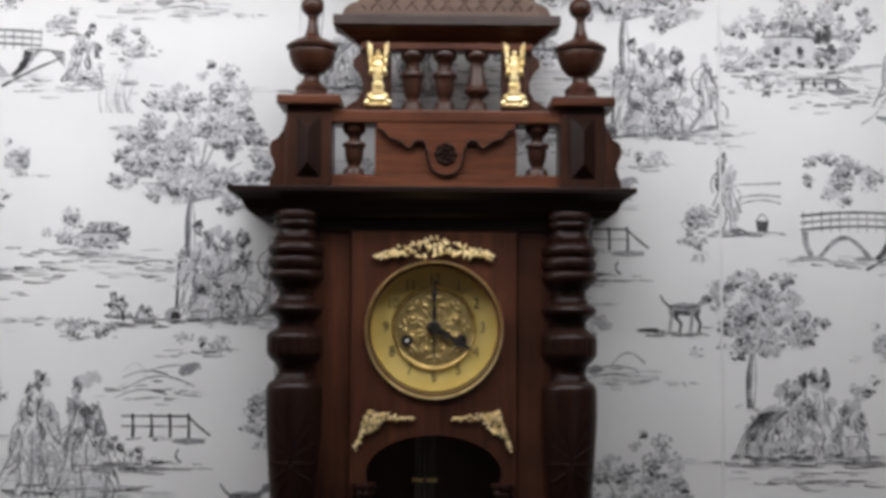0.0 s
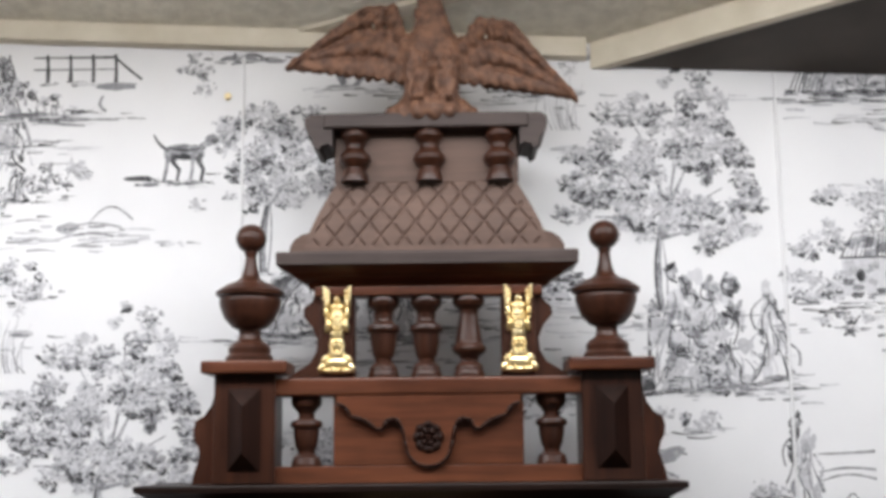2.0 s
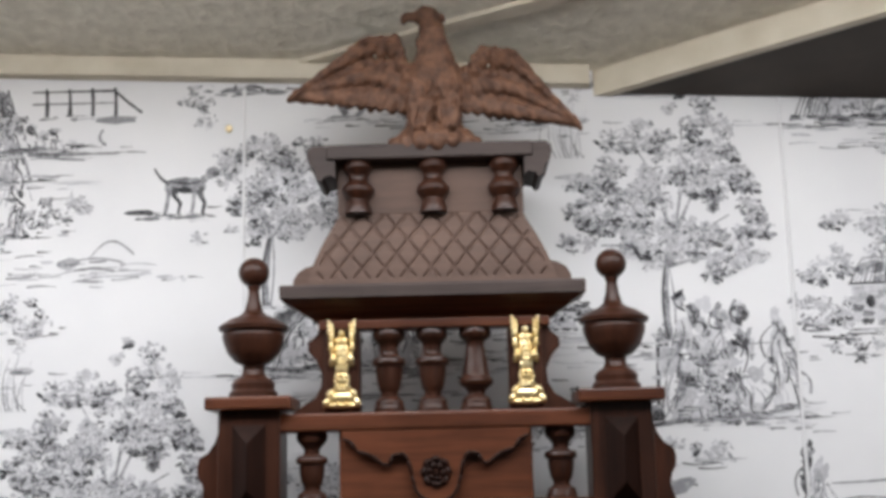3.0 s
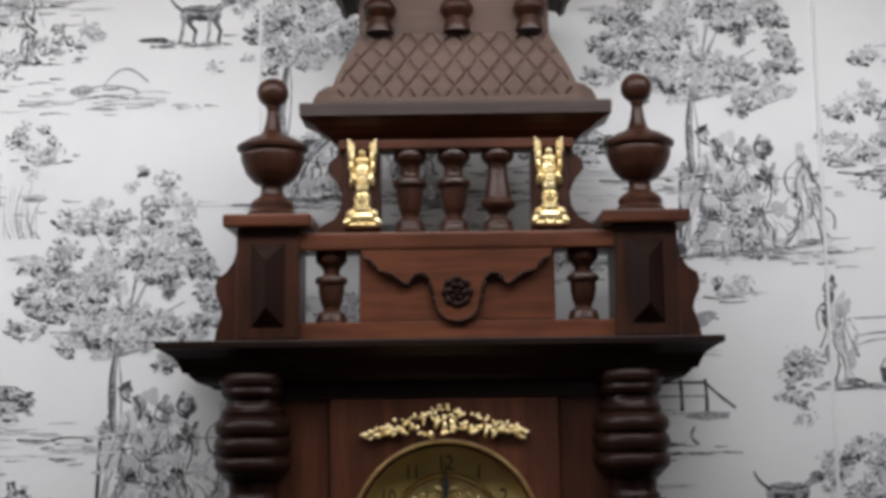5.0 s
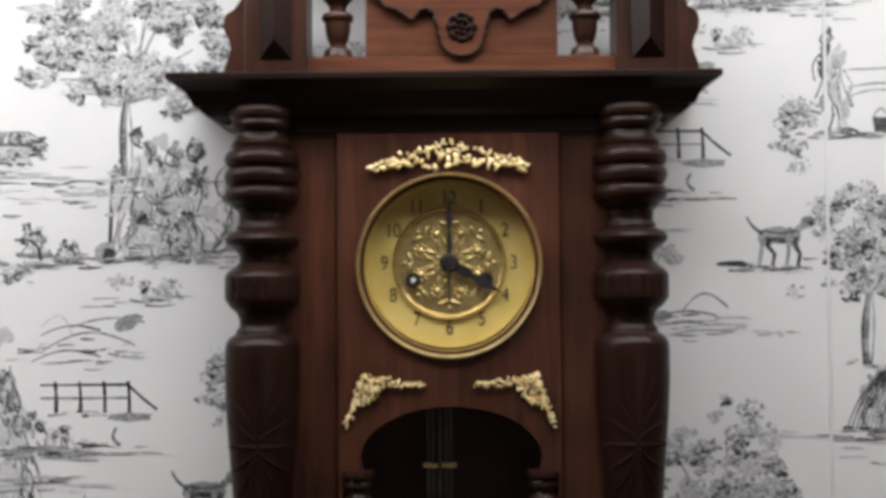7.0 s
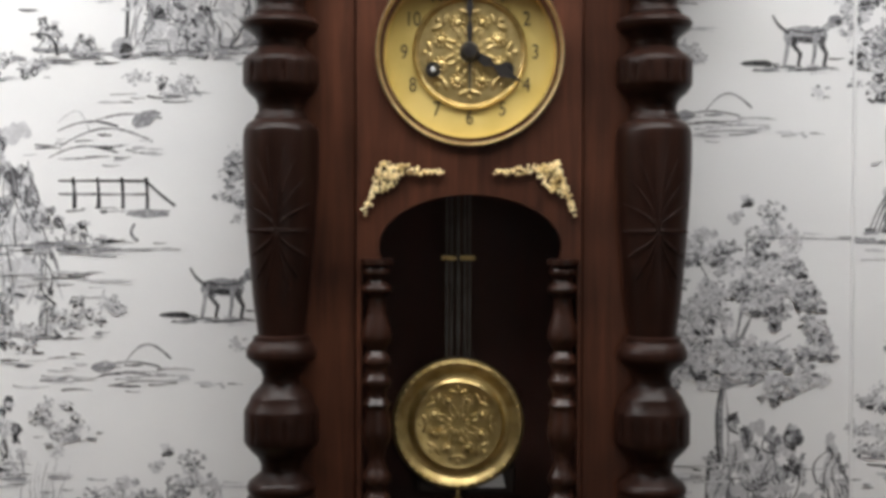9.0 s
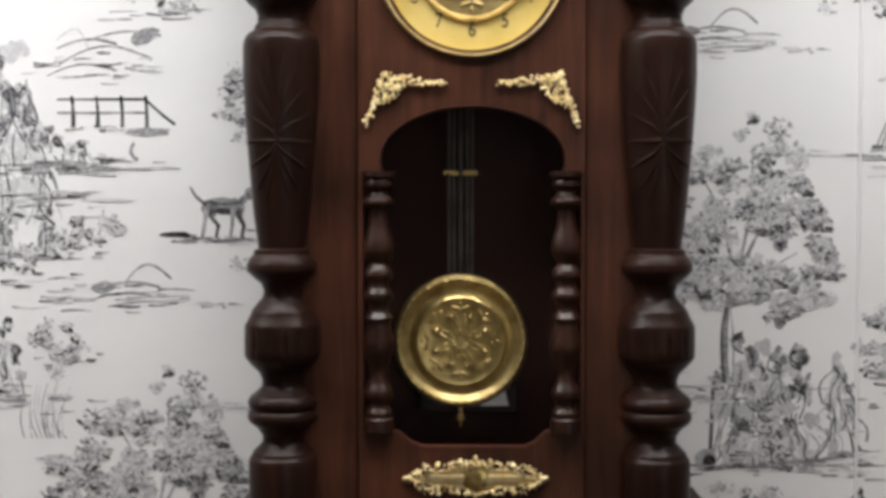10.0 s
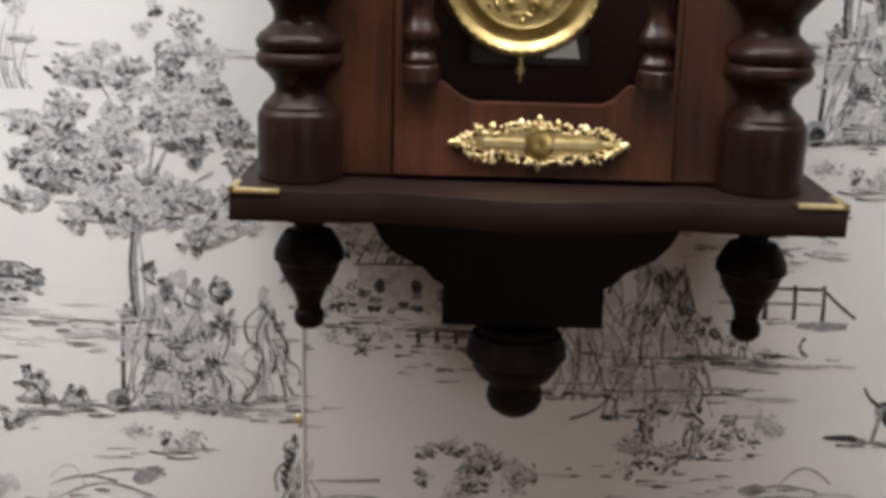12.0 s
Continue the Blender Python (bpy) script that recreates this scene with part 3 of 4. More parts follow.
for x, fx, shade in ((0.276, 0.272, 1), (0.281, 0.284, 2), (0.299, 0.296, 1), (0.305, 0.306, 2)):
    stroke([(x, 1.816), (x - 0.001, 1.808), (fx + 0.002, 1.801), (fx, 1.791), (fx + 0.003, 1.790)], 0.0052, 0.0018, shade)
ground(0.290, 1.789, 0.075, 0.006, 30, 0.6)
blob(0.252, 1.793, 0.014, 0.0022, 2, 0, 10, 0.3)
foliage(0.318, 1.775, 0.018, 0.012, 60, 0.0034, 0.5)
# low hills
for x0, x1, z, b in ((0.178, 0.235, 1.745, 0.1), (0.205, 0.245, 1.752, 0.35), (0.175, 0.228, 1.737, 0.08), (0.19, 0.25, 1.731, 0.05)):
    stroke(curve((x0, z), (x1, z + 0.003), b, 9), 0.0008, 0.0022, 1)
blob(0.186, 1.748, 0.010, 0.005, 1)
ground(0.285, 1.733, 0.06, 0.004, 8, 0.1)
# small tree over a group of low draped forms
scene_start()
tree(0.365, 1.705, 0.368, 1.768, [(0.355, 1.838, 0.028, 0.028), (0.392, 1.820, 0.036, 0.034), (0.360, 1.790, 0.032, 0.026), (0.415, 1.795, 0.028, 0.024)], 620)
scene_start()
drapery(0.442, 1.648, 0.070, 0.112, 0.5, -0.006, 2)
drapery(0.402, 1.655, 0.052, 0.085, 0.5, 0.006, 1)
drapery(0.478, 1.646, 0.050, 0.076, 0.5, 0.004, 1)
drapery(0.378, 1.648, 0.066, 0.058, 0.6, 0.010, 2)
for k in range(8):
    stroke(curve((0.346 + 0.004 * k, 1.650), (0.385 + 0.003 * k, 1.702), 0.1), 0.001, 0.0022, rng.choice((1, 2)))
foliage(0.495, 1.735, 0.020, 0.014, 80, 0.0034, 0.4)
ground(0.43, 1.645, 0.18, 0.010, 56, 0.5)
ground(0.44, 1.622, 0.13, 0.012, 30, 0.2)

ALL_V, ALL_F, ALL_M = [], [], []
for i in range(-3, 4):
    for j in range(-4, 4):
        dx, dz = 0.5 * i, 0.64 * j + 0.217 * i
        for f, m in zip(PRINT_F, PRINT_M):
            pts = [PRINT_V[k] for k in f]
            if max(p[2] for p in pts) + dz > 2.336 or min(p[2] for p in pts) + dz < 0.1 or abs(pts[0][0] + dx) > 1.3:
                continue
            n = len(ALL_V)
            ALL_V.extend((p[0] + dx, p[1], p[2] + dz) for p in pts)
            ALL_F.append(list(range(n, n + len(f))))
            ALL_M.append(m)
me = bpy.data.meshes.new("toile_print")
me.from_pydata(ALL_V, [], ALL_F)
me.polygons.foreach_set("material_index", ALL_M)
tagged(link("toile_print", me, [INK_LIGHT, INK_MID, INK_DARK], wall), "grey ink pastoral scenes printed on the wallpaper", kind="stuff")
for x in (-0.157, 0.332):
    bm = bmesh.new()
    vs = [bm.verts.new((x + dx, y, z)) for z in (0.1, 2.330) for dx, y in ((-0.0012, -0.0002), (-0.0008, -0.0015), (0.0008, -0.0013), (0.0022, -0.0002))]
    for k in range(3):
        bm.faces.new((vs[k], vs[k + 1], vs[k + 5], vs[k + 4]))
    tagged(part("wallpaper_seam", bm, PAPER, wall))

# ---- wall clock ----
clock = thing("wall_clock", "dark mahogany pendulum wall clock with turned columns and gilt mounts", "clock")

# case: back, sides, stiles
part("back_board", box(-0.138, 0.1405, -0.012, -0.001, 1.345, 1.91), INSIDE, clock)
part("side_panel", box(-0.1380, -0.1280, -0.074, -0.0125, 1.361, 1.905), MAHOGANY, clock)
part("side_panel", box(0.1305, 0.1405, -0.074, -0.0125, 1.361, 1.905), MAHOGANY, clock)
part("stile", box(-0.1395, -0.0875, -0.080, -0.0745, 1.361, 1.905, 0.0015), MAHOGANY, clock)
part("stile", box(0.0925, 0.1420, -0.080, -0.0745, 1.361, 1.905, 0.0015), MAHOGANY, clock)
part("architrave", box(-0.1390, 0.1415, -0.0835, -0.0745, 1.898, 1.9095), EBONIZED_X, clock)

# door with a round opening for the dial and an arched window
CX, DZ = 0.0030, 1.7915
arch = arc(CX + 0.0005, 1.6375, 0.0725, 0.0415, -14, 194, 34)
window = [(-0.036, 1.4105), (0.045, 1.4105), (0.0525, 1.4140), (0.062, 1.4230), (0.0885, 1.4230), (0.0885, 1.6280)] + arch + [(-0.0825, 1.6280), (-0.0825, 1.4230), (-0.056, 1.4230), (-0.045, 1.4140)]
hole = arc(CX, DZ, 0.0690, 0.0690, 0, 360, 56)[:-1]
door = part("door", board([(-0.0866, 1.3635), (0.0916, 1.3635), (0.0916, 1.8975), (-0.0866, 1.8975)], -0.0855, -0.0745, [hole, window[::-1]]), MAHOGANY, clock, "reddish mahogany door with arched window")
pane = part("glass_pane", box(-0.083, 0.089, -0.0775, -0.0765, 1.405, 1.685, 0), GLASS, door, "clear glass pane")
pane.visible_shadow = False
bezel_profile = [(-0.0857, 0.0746), (-0.0893, 0.0742), (-0.0903, 0.0734), (-0.0890, 0.0722), (-0.0840, 0.0708), (-0.0760, 0.0692), (-0.0630, 0.0684)]


def ring(profile, x, z, seg=64):
    """A turned ring about an axis that stands out from the wall: profile of (y, r)."""
    bm = bmesh.new()
    rings = [[bm.verts.new((x + r * math.cos(2 * math.pi * k / seg), y, z + r * math.sin(2 * math.pi * k / seg))) for k in range(seg)] for y, r in profile]
    for a, b in zip(rings, rings[1:]):
        for k in range(seg):
            bm.faces.new((a[k], a[(k + 1) % seg], b[(k + 1) % seg], b[k]))
    return bm, rings


bm, rings = ring(bezel_profile, CX, DZ)
part("bezel", bm, GILT, door, "polished brass bezel", smooth=50)
BAL = [(1.6280, 0.0125), (1.6235, 0.0125), (1.6232, 0.0085), (1.6205, 0.0105), (1.6165, 0.0110), (1.6130, 0.0075), (1.6095, 0.0080), (1.6060, 0.0118), (1.6020, 0.0118), (1.5985, 0.0075), (1.5940, 0.0070),
       (1.5850, 0.0080), (1.5720, 0.0115), (1.5650, 0.0118), (1.5590, 0.0090), (1.5550, 0.0070), (1.5510, 0.0100), (1.5460, 0.0112), (1.5420, 0.0085), (1.5370, 0.0085), (1.5320, 0.0112), (1.5280, 0.0108), (1.5240, 0.0080),
       (1.5180, 0.0078), (1.5130, 0.0112), (1.5090, 0.0095), (1.5030, 0.0100), (1.4930, 0.0118), (1.4850, 0.0110), (1.4760, 0.0078), (1.4680, 0.0065), (1.4610, 0.0085), (1.4550, 0.0115), (1.4500, 0.0110), (1.4460, 0.0080),
       (1.4420, 0.0085), (1.4380, 0.0108), (1.4345, 0.0100), (1.4330, 0.0120), (1.4235, 0.0122)]
for x in (-0.0705, 0.0770):
    part("turned_baluster", lathe(smoothed(BAL, 2), x, -0.0850, 20), VARNISHED, door, "slender turned dark red varnished baluster", smooth=40)

# dial, embossed centre, numerals, hands
bm, rings = ring([(-0.0742, 0.0688), (-0.0750, 0.0640), (-0.0752, 0.0455), (-0.0775, 0.0448), (-0.0785, 0.0436), (-0.0770, 0.0424), (-0.0760, 0.0414)], CX, DZ)
dial = part("dial", bm, DIAL, clock, "yellowed ivory dial with black numerals", smooth=50)
bm, rings = ring([(-0.0753, 0.0462), (-0.0785, 0.0452), (-0.0795, 0.0438), (-0.0785, 0.0424), (-0.0762, 0.0414)], CX, DZ)
part("inner_ring", bm, CENTRE, dial, "brass ring round the dial centre", smooth=60)
bm, rings = ring([(-0.0762, 0.0415), (-0.0765, 0.0300), (-0.0768, 0.0130), (-0.0770, 0.0010)], CX, DZ)
bm.faces.new(rings[-1])
part("centre_disc", bm, CENTRE, dial, "embossed brass dial centre", smooth=60)


def embossing(cx, cz, y, R, proud):
    """Rosettes, scrolls and leaves chased round a centre, inside radius R."""
    out = []
    for k in range(8):
        a = 2 * math.pi * (k + 0.5) / 8
        x, z = cx + 0.62 * R * math.cos(a), cz + 0.62 * R * math.sin(a)
        for q in range(9):
            b = 2 * math.pi * q / 9
            out.append((x + 0.12 * R * math.cos(b), y, z + 0.12 * R * math.sin(b), 0.05 * R, proud, 0.035 * R, math.degrees(b)))
        out.append((x, y, z, 0.095 * R, proud * 1.5, 0.095 * R, 0))
        a += math.pi / 8
        for s in (-1, 1):
            b = a + s * 0.13
            out.append((cx + 0.80 * R * math.cos(b), y, cz + 0.80 * R * math.sin(b), 0.14 * R, proud * 0.8, 0.05 * R, math.degrees(a) + 90 * s * 0.8))
            out.append((cx + 0.42 * R * math.cos(b + s * 0.1), y, cz + 0.42 * R * math.sin(b + s * 0.1), 0.12 * R, proud * 0.8, 0.04 * R, math.degrees(a) + 25 * s))
        out.append((cx + 0.90 * R * math.cos(a), y, cz + 0.90 * R * math.sin(a), 0.05 * R, proud, 0.05 * R, 0))
    for k in range(12):
        a = 2 * math.pi * k / 12
        out.append((cx + 0.22 * R * math.cos(a), y, cz + 0.22 * R * math.sin(a), 0.1 * R, proud * 0.7, 0.03 * R, math.degrees(a)))
    return out


link("embossing", lumps(embossing(CX, DZ, -0.0765, 0.0405, 0.0019)), CENTRE, dial)
for k in range(1, 13):
    cu = bpy.data.curves.new("numeral", "FONT")
    cu.body, cu.size, cu.align_x, cu.align_y, cu.extrude = str(k), 0.0165, "CENTER", "CENTER", 0.00015
    tmp = new("numeral_tmp", cu)
    me = bpy.data.meshes.new_from_object(tmp.evaluated_get(bpy.context.evaluated_depsgraph_get()))
    bpy.data.objects.remove(tmp)
    a = radians(90 - 30 * k)
    me.transform(Matrix.Translation((CX + 0.0528 * math.cos(a), -0.0755, DZ + 0.0528 * math.sin(a))) @ Matrix.Rotation(radians(90), 4, "X") @ Matrix.Diagonal((0.8, 1, 1, 1)))
    me.materials.clear()
    link("numeral", me, NUMERAL, dial)


def hand(length, tail, wide, y, turn):
    """A pierced, leaf-shaped steel hand; turn clockwise from twelve."""
    out = [(-wide * 0.3, -tail), (wide * 0.3, -tail), (wide * 0.25, 0), (wide * 0.9, length * 0.32), (wide * 0.25, length * 0.45), (wide * 1.1, length * 0.62), (wide * 0.35, length * 0.8), (0, length), (-wide * 0.35, length * 0.8), (-wide * 1.1, length * 0.62), (-wide * 0.25, length * 0.45), (-wide * 0.9, length * 0.32), (-wide * 0.25, 0)]
    c, s = math.cos(radians(-turn)), math.sin(radians(-turn))
    return board([(CX + u * c - v * s, DZ + u * s + v * c) for u, v in out], y, y + 0.001)


part("hour_hand", hand(0.050, 0.006, 0.0050, -0.0815, 120), BLACK, dial, "black pierced hour hand pointing to four")
part("minute_hand", hand(0.057, 0.032, 0.0028, -0.0835, 0), BLACK, dial, "black minute hand pointing to twelve")
bm, rings = ring([(-0.0770, 0.0085), (-0.0835, 0.0080), (-0.0865, 0.0055), (-0.0870, 0.0005)], CX, DZ, 24)
part("hand_boss", bm, BLACK, dial, smooth=40)
dial.location = (0, 0.010, 0.0022)
for x in (-0.0292, 0.0300):
    bm, rings = ring([(-0.0765, 0.0062), (-0.0800, 0.0060), (-0.0802, 0.0040), (-0.0770, 0.0036), (-0.0765, 0.0005)], CX + x - 0.0003, DZ - 0.0140, 20)
    part("winding_hole", bm, BLACK, dial, "dark winding hole with steel arbor", smooth=40)
    bm, rings = ring([(-0.0772, 0.0020), (-0.0812, 0.0019), (-0.0815, 0.0004)], CX + x - 0.0003, DZ - 0.0140, 12)
    part("winding_arbor", bm, SILVER, dial)

# pendulum, gong block and card inside the case
PX, PZ = -0.0060, 1.4910
BS = 1.06
pend = part("pendulum_rod", box(PX - 0.0014, PX + 0.0014, -0.0500, -0.0470, 1.541, 1.690, 0.0006), DULL, clock, "grey steel gridiron pendulum with a brass bob")
for dx in (-0.0094, -0.0054, 0.0054, 0.0094):
    part("side_rod", box(PX + dx - 0.0011, PX + dx + 0.0011, -0.0495, -0.0470, 1.541, 1.690, 0.0005), DULL, pend)
for s in (-1, 1):
    part("cross_bar", box(PX + s * 0.0078 - 0.0062, PX + s * 0.0078 + 0.0062, -0.0525, -0.0455, 1.6258, 1.6296, 0.001), BRASS, pend)
bm = [(-0.044, 0.0505), (-0.049, 0.0517), (-0.0530, 0.0503), (-0.0545, 0.0475), (-0.0532, 0.0450), (-0.0505, 0.0425), (-0.0490, 0.0395), (-0.0498, 0.0372), (-0.0535, 0.0352), (-0.0546, 0.0335), (-0.0534, 0.0315), (-0.0536, 0.0120), (-0.0540, 0.0010)]
bm, rings = ring([(y, r * BS) for y, r in bm], PX, PZ)
bm.faces.new(rings[-1])
bm.faces.new(rings[0])
bob = part("pendulum_bob", bm, BOB, pend, "round embossed brass bob", smooth=35)
link("bob_embossing", lumps(embossing(PX, PZ, -0.0537, 0.0320 * BS, 0.0026)), BOB, bob)
rim = [(PX + 0.0482 * BS * math.cos(2 * math.pi * k / 44), -0.0538, PZ + 0.0482 * BS * math.sin(2 * math.pi * k / 44), 0.0024, 0.0012, 0.0013, 360 * k / 44 + 90) for k in range(44)]
link("beaded_rim", lumps(rim, 8), BRASS, bob)
part("regulating_nut", lathe([(1.4405, 0.0016), (1.4300, 0.0016), (1.4298, 0.0034), (1.4255, 0.0034), (1.4253, 0.0012), (1.4200, 0.0010)], PX, -0.049, 14), BRASS, pend)
part("gong_block", box(-0.040, 0.042, -0.032, -0.0125, 1.428, 1.452, 0.002), EBONIZED_X, clock)
part("beat_plate", board([(0.010, 1.4350), (0.0340, 1.4350), (0.0310, 1.4470), (0.0345, 1.4590), (0.022, 1.4520)], -0.0350, -0.0332), SILVER, clock, "small silvered beat plate")

# columns
COL = [(1.9180, 0.0245), (1.9150, 0.0265), (1.9105, 0.0265), (1.9070, 0.0240), (1.9040, 0.0250), (1.9005, 0.0235), (1.8975, 0.0205), (1.8930, 0.0215), (1.8890, 0.0245), (1.8850, 0.0235), (1.8815, 0.0285), (1.8770, 0.0300), (1.8725, 0.0290), (1.8700, 0.0262), (1.8675, 0.0290), (1.8630, 0.0302),
       (1.8580, 0.0290), (1.8550, 0.0262), (1.8520, 0.0292), (1.8475, 0.0300), (1.8430, 0.0278), (1.8400, 0.0240), (1.8375, 0.0225), (1.8345, 0.0185), (1.8260, 0.0180), (1.8225, 0.0205), (1.8205, 0.0205), (1.8170, 0.0275), (1.8135, 0.0298), (1.8095, 0.0285), (1.8040, 0.0215), (1.8000, 0.0182),
       (1.7945, 0.0182), (1.7905, 0.0225), (1.7875, 0.0270), (1.7845, 0.0292), (1.7835, 0.0297), (1.7655, 0.0297), (1.7640, 0.0290), (1.7590, 0.0255), (1.7540, 0.0200), (1.7490, 0.0180), (1.7440, 0.0180), (1.7405, 0.0205), (1.7380, 0.0210), (1.7345, 0.0262), (1.7300, 0.0290), (1.7240, 0.0298),
       (1.7000, 0.0298), (1.6800, 0.0288), (1.6600, 0.0275), (1.6400, 0.0260), (1.6180, 0.0243), (1.5950, 0.0222), (1.5750, 0.0195), (1.5680, 0.0185), (1.5665, 0.0220), (1.5630, 0.0225), (1.5600, 0.0255), (1.5550, 0.0278), (1.5500, 0.0275), (1.5450, 0.0225), (1.5400, 0.0165), (1.5340, 0.0145),
       (1.5290, 0.0155), (1.5250, 0.0190), (1.5190, 0.0240), (1.5150, 0.0255), (1.5120, 0.0270), (1.5080, 0.0292), (1.5065, 0.0296), (1.4830, 0.0296), (1.4810, 0.0285), (1.4760, 0.0245), (1.4700, 0.0185), (1.4640, 0.0160), (1.4590, 0.0165), (1.4550, 0.0205), (1.4510, 0.0255), (1.4470, 0.0276),
       (1.4430, 0.0268), (1.4410, 0.0250), (1.4390, 0.0270), (1.4350, 0.0280), (1.4310, 0.0262), (1.4260, 0.0200), (1.4200, 0.0160), (1.4150, 0.0160), (1.4110, 0.0195), (1.4070, 0.0235), (1.4050, 0.0240), (1.4020, 0.0262), (1.3985, 0.0270), (1.3610, 0.0270)]
FL = [(1.7658, 1.7832, 14, 0.07), (1.4832, 1.5063, 14, 0.07)]
for sx in (-0.1465, 0.1480):
    col = part("column", lathe(COL, sx, -0.0850, 48, FL), EBONIZED, clock, "dark turned column with fluted drums", smooth=45)
    # carved leaf sprays on the vase: ridges that fan out from the middle
    def radius(z):
        for (za, ra), (zb, rb) in zip(COL, COL[1:]):
            if zb <= z <= za:
                return ra + (rb - ra) * (za - z) / (za - zb)
        return 0.02

    items = []
    for s in (-1, 1):
        for turn, rise, start in ((10, 0.060, 0.004), (26, 0.050, 0.004), (42, 0.036, 0.003), (56, 0.018, 0.002), (62, 0.000, 0.0), (54, -0.018, -0.002), (38, -0.034, -0.003), (20, -0.042, -0.004)):
            for k in range(12):
                u = (k + 0.5) / 12
                ang = radians(-90 + s * turn * (u ** 1.5) * 1.0 + s * 3)
                z = 1.6510 + start + rise * u ** 0.85
                R = radius(z) + 0.0001
                items.append((sx + R * math.cos(ang), -0.0850 + R * math.sin(ang), z, 0.0012 * math.sin(math.pi * (0.12 + 0.76 * u)), 0.0005, 0.0030, -s * turn * 0.8 if rise > 0 else s * turn * 0.8))
    link("carved_leaves", lumps(items, 8), EBONIZED, col)

# main cornice
part("cornice", moulding([(1.9060, -0.004), (1.9065, 0.000), (1.9080, 0.0015), (1.9120, 0.0110), (1.9165, 0.0160), (1.9185, 0.0170), (1.9190, 0.0205), (1.9250, 0.0230), (1.9300, 0.0258), (1.9330, 0.0300), (1.9365, 0.0355), (1.9375, 0.0382), (1.9415, 0.0386), (1.9428, 0.0376)], -0.1790, 0.1785, -0.0780, -0.0005), EBONIZED_X, clock, "broad dark moulded cornice")

# base shelf with a bowed front and brass corners
front = [(-0.1850, -0.1280)]
for k in range(41):
    x = -0.135 + 0.270 * k / 40
    u = abs(x) / 0.135
    front.append((x + 0.0045, -0.1280 - 0.0120 * (0.5 + 0.5 * math.cos(math.pi * min(u / 0.55, 1))) + 0.0045 * math.exp(-((u - 0.68) / 0.13) ** 2)))
front.append((0.1935, -0.1280))
bm = bmesh.new()
rows = []
for z, o in ((1.3400, 0.0004), (1.3406, 0), (1.3590, 0), (1.3596, 0.0004)):
    rows.append([bm.verts.new((x + (o if x < -0.18 else -o if x > 0.19 else 0), y + o, z)) for x, y in front] + [bm.verts.new((0.1935 - o, -0.0006, z)), bm.verts.new((-0.1850 + o, -0.0006, z))])
for a, b in zip(rows, rows[1:]):
    for k in range(len(a)):
        bm.faces.new((a[k], a[(k + 1) % len(a)], b[(k + 1) % len(a)], b[k]))
bm.faces.new(rows[0])
bm.faces.new(rows[-1])
shelf = part("base_shelf", bm, EBONIZED_X, clock, "dark shelf with a bowed front edge", smooth=35)
for s, x in ((1, -0.1850), (-1, 0.1935)):
    bm = box(min(x - s * 0.0012, x + s * 0.031), max(x - s * 0.0012, x + s * 0.031), -0.1292, -0.1230, 1.3578, 1.3604, 0.0005)
    box(min(x - s * 0.0012, x + s * 0.004), max(x - s * 0.0012, x + s * 0.004), -0.1292, -0.1000, 1.3580, 1.3604, 0.0005, bm)
    part("brass_corner", bm, GILT, shelf, "small brass corner plate")
    link("screw", lumps([(x + s * 0.012, -0.1294, 1.3591, 0.0009, 0.0007, 0.0009, 0), (x + s * 0.022, -0.1294, 1.3591, 0.0009, 0.0007, 0.0009, 0)], 8), GILT, shelf)

# bracket below with three turned drops
half = [(0.104, 1.3395), (0.102, 1.3330), (0.094, 1.3180), (0.084, 1.3080), (0.074, 1.3030), (0.066, 1.2990), (0.058, 1.2905), (0.0525, 1.2880), (0.0525, 1.2600)]
out = [(x + 0.002, z) for x, z in half] + [(-x - 0.0005, z) for x, z in reversed(half)]
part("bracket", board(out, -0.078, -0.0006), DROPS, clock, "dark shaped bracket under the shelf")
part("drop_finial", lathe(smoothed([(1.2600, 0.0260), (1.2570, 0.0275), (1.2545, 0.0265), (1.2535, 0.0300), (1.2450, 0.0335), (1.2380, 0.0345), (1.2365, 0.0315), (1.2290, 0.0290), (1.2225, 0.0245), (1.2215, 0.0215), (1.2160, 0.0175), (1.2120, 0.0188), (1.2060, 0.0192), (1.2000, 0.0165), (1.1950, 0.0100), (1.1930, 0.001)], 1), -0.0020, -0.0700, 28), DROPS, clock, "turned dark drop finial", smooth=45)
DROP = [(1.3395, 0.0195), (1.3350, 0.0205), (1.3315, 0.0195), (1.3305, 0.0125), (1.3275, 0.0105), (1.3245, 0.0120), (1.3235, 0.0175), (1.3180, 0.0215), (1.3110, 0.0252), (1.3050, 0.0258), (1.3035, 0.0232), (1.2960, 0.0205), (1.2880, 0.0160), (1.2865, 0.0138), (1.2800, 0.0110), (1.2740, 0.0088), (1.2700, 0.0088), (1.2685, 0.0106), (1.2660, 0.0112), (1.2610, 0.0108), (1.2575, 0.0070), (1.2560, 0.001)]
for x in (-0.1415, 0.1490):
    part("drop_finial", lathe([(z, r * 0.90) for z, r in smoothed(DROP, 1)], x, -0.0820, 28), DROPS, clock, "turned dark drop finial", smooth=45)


# gilt mounts
def spray(points, n, wide, y, size, seed):
    """Leaves and berries along a line of (x, z)."""
    r = random.Random(seed)
    out = []
    for k in range(n):
        u = (k + r.random()) / n * (len(points) - 1)
        i = min(int(u), len(points) - 2)
        f = u - i
        x = points[i][0] + (points[i + 1][0] - points[i][0]) * f
        z = points[i][1] + (points[i + 1][1] - points[i][1]) * f
        taper = 0.35 + 0.65 * math.sin(math.pi * min(max((u / (len(points) - 1)), 0.04), 0.96))
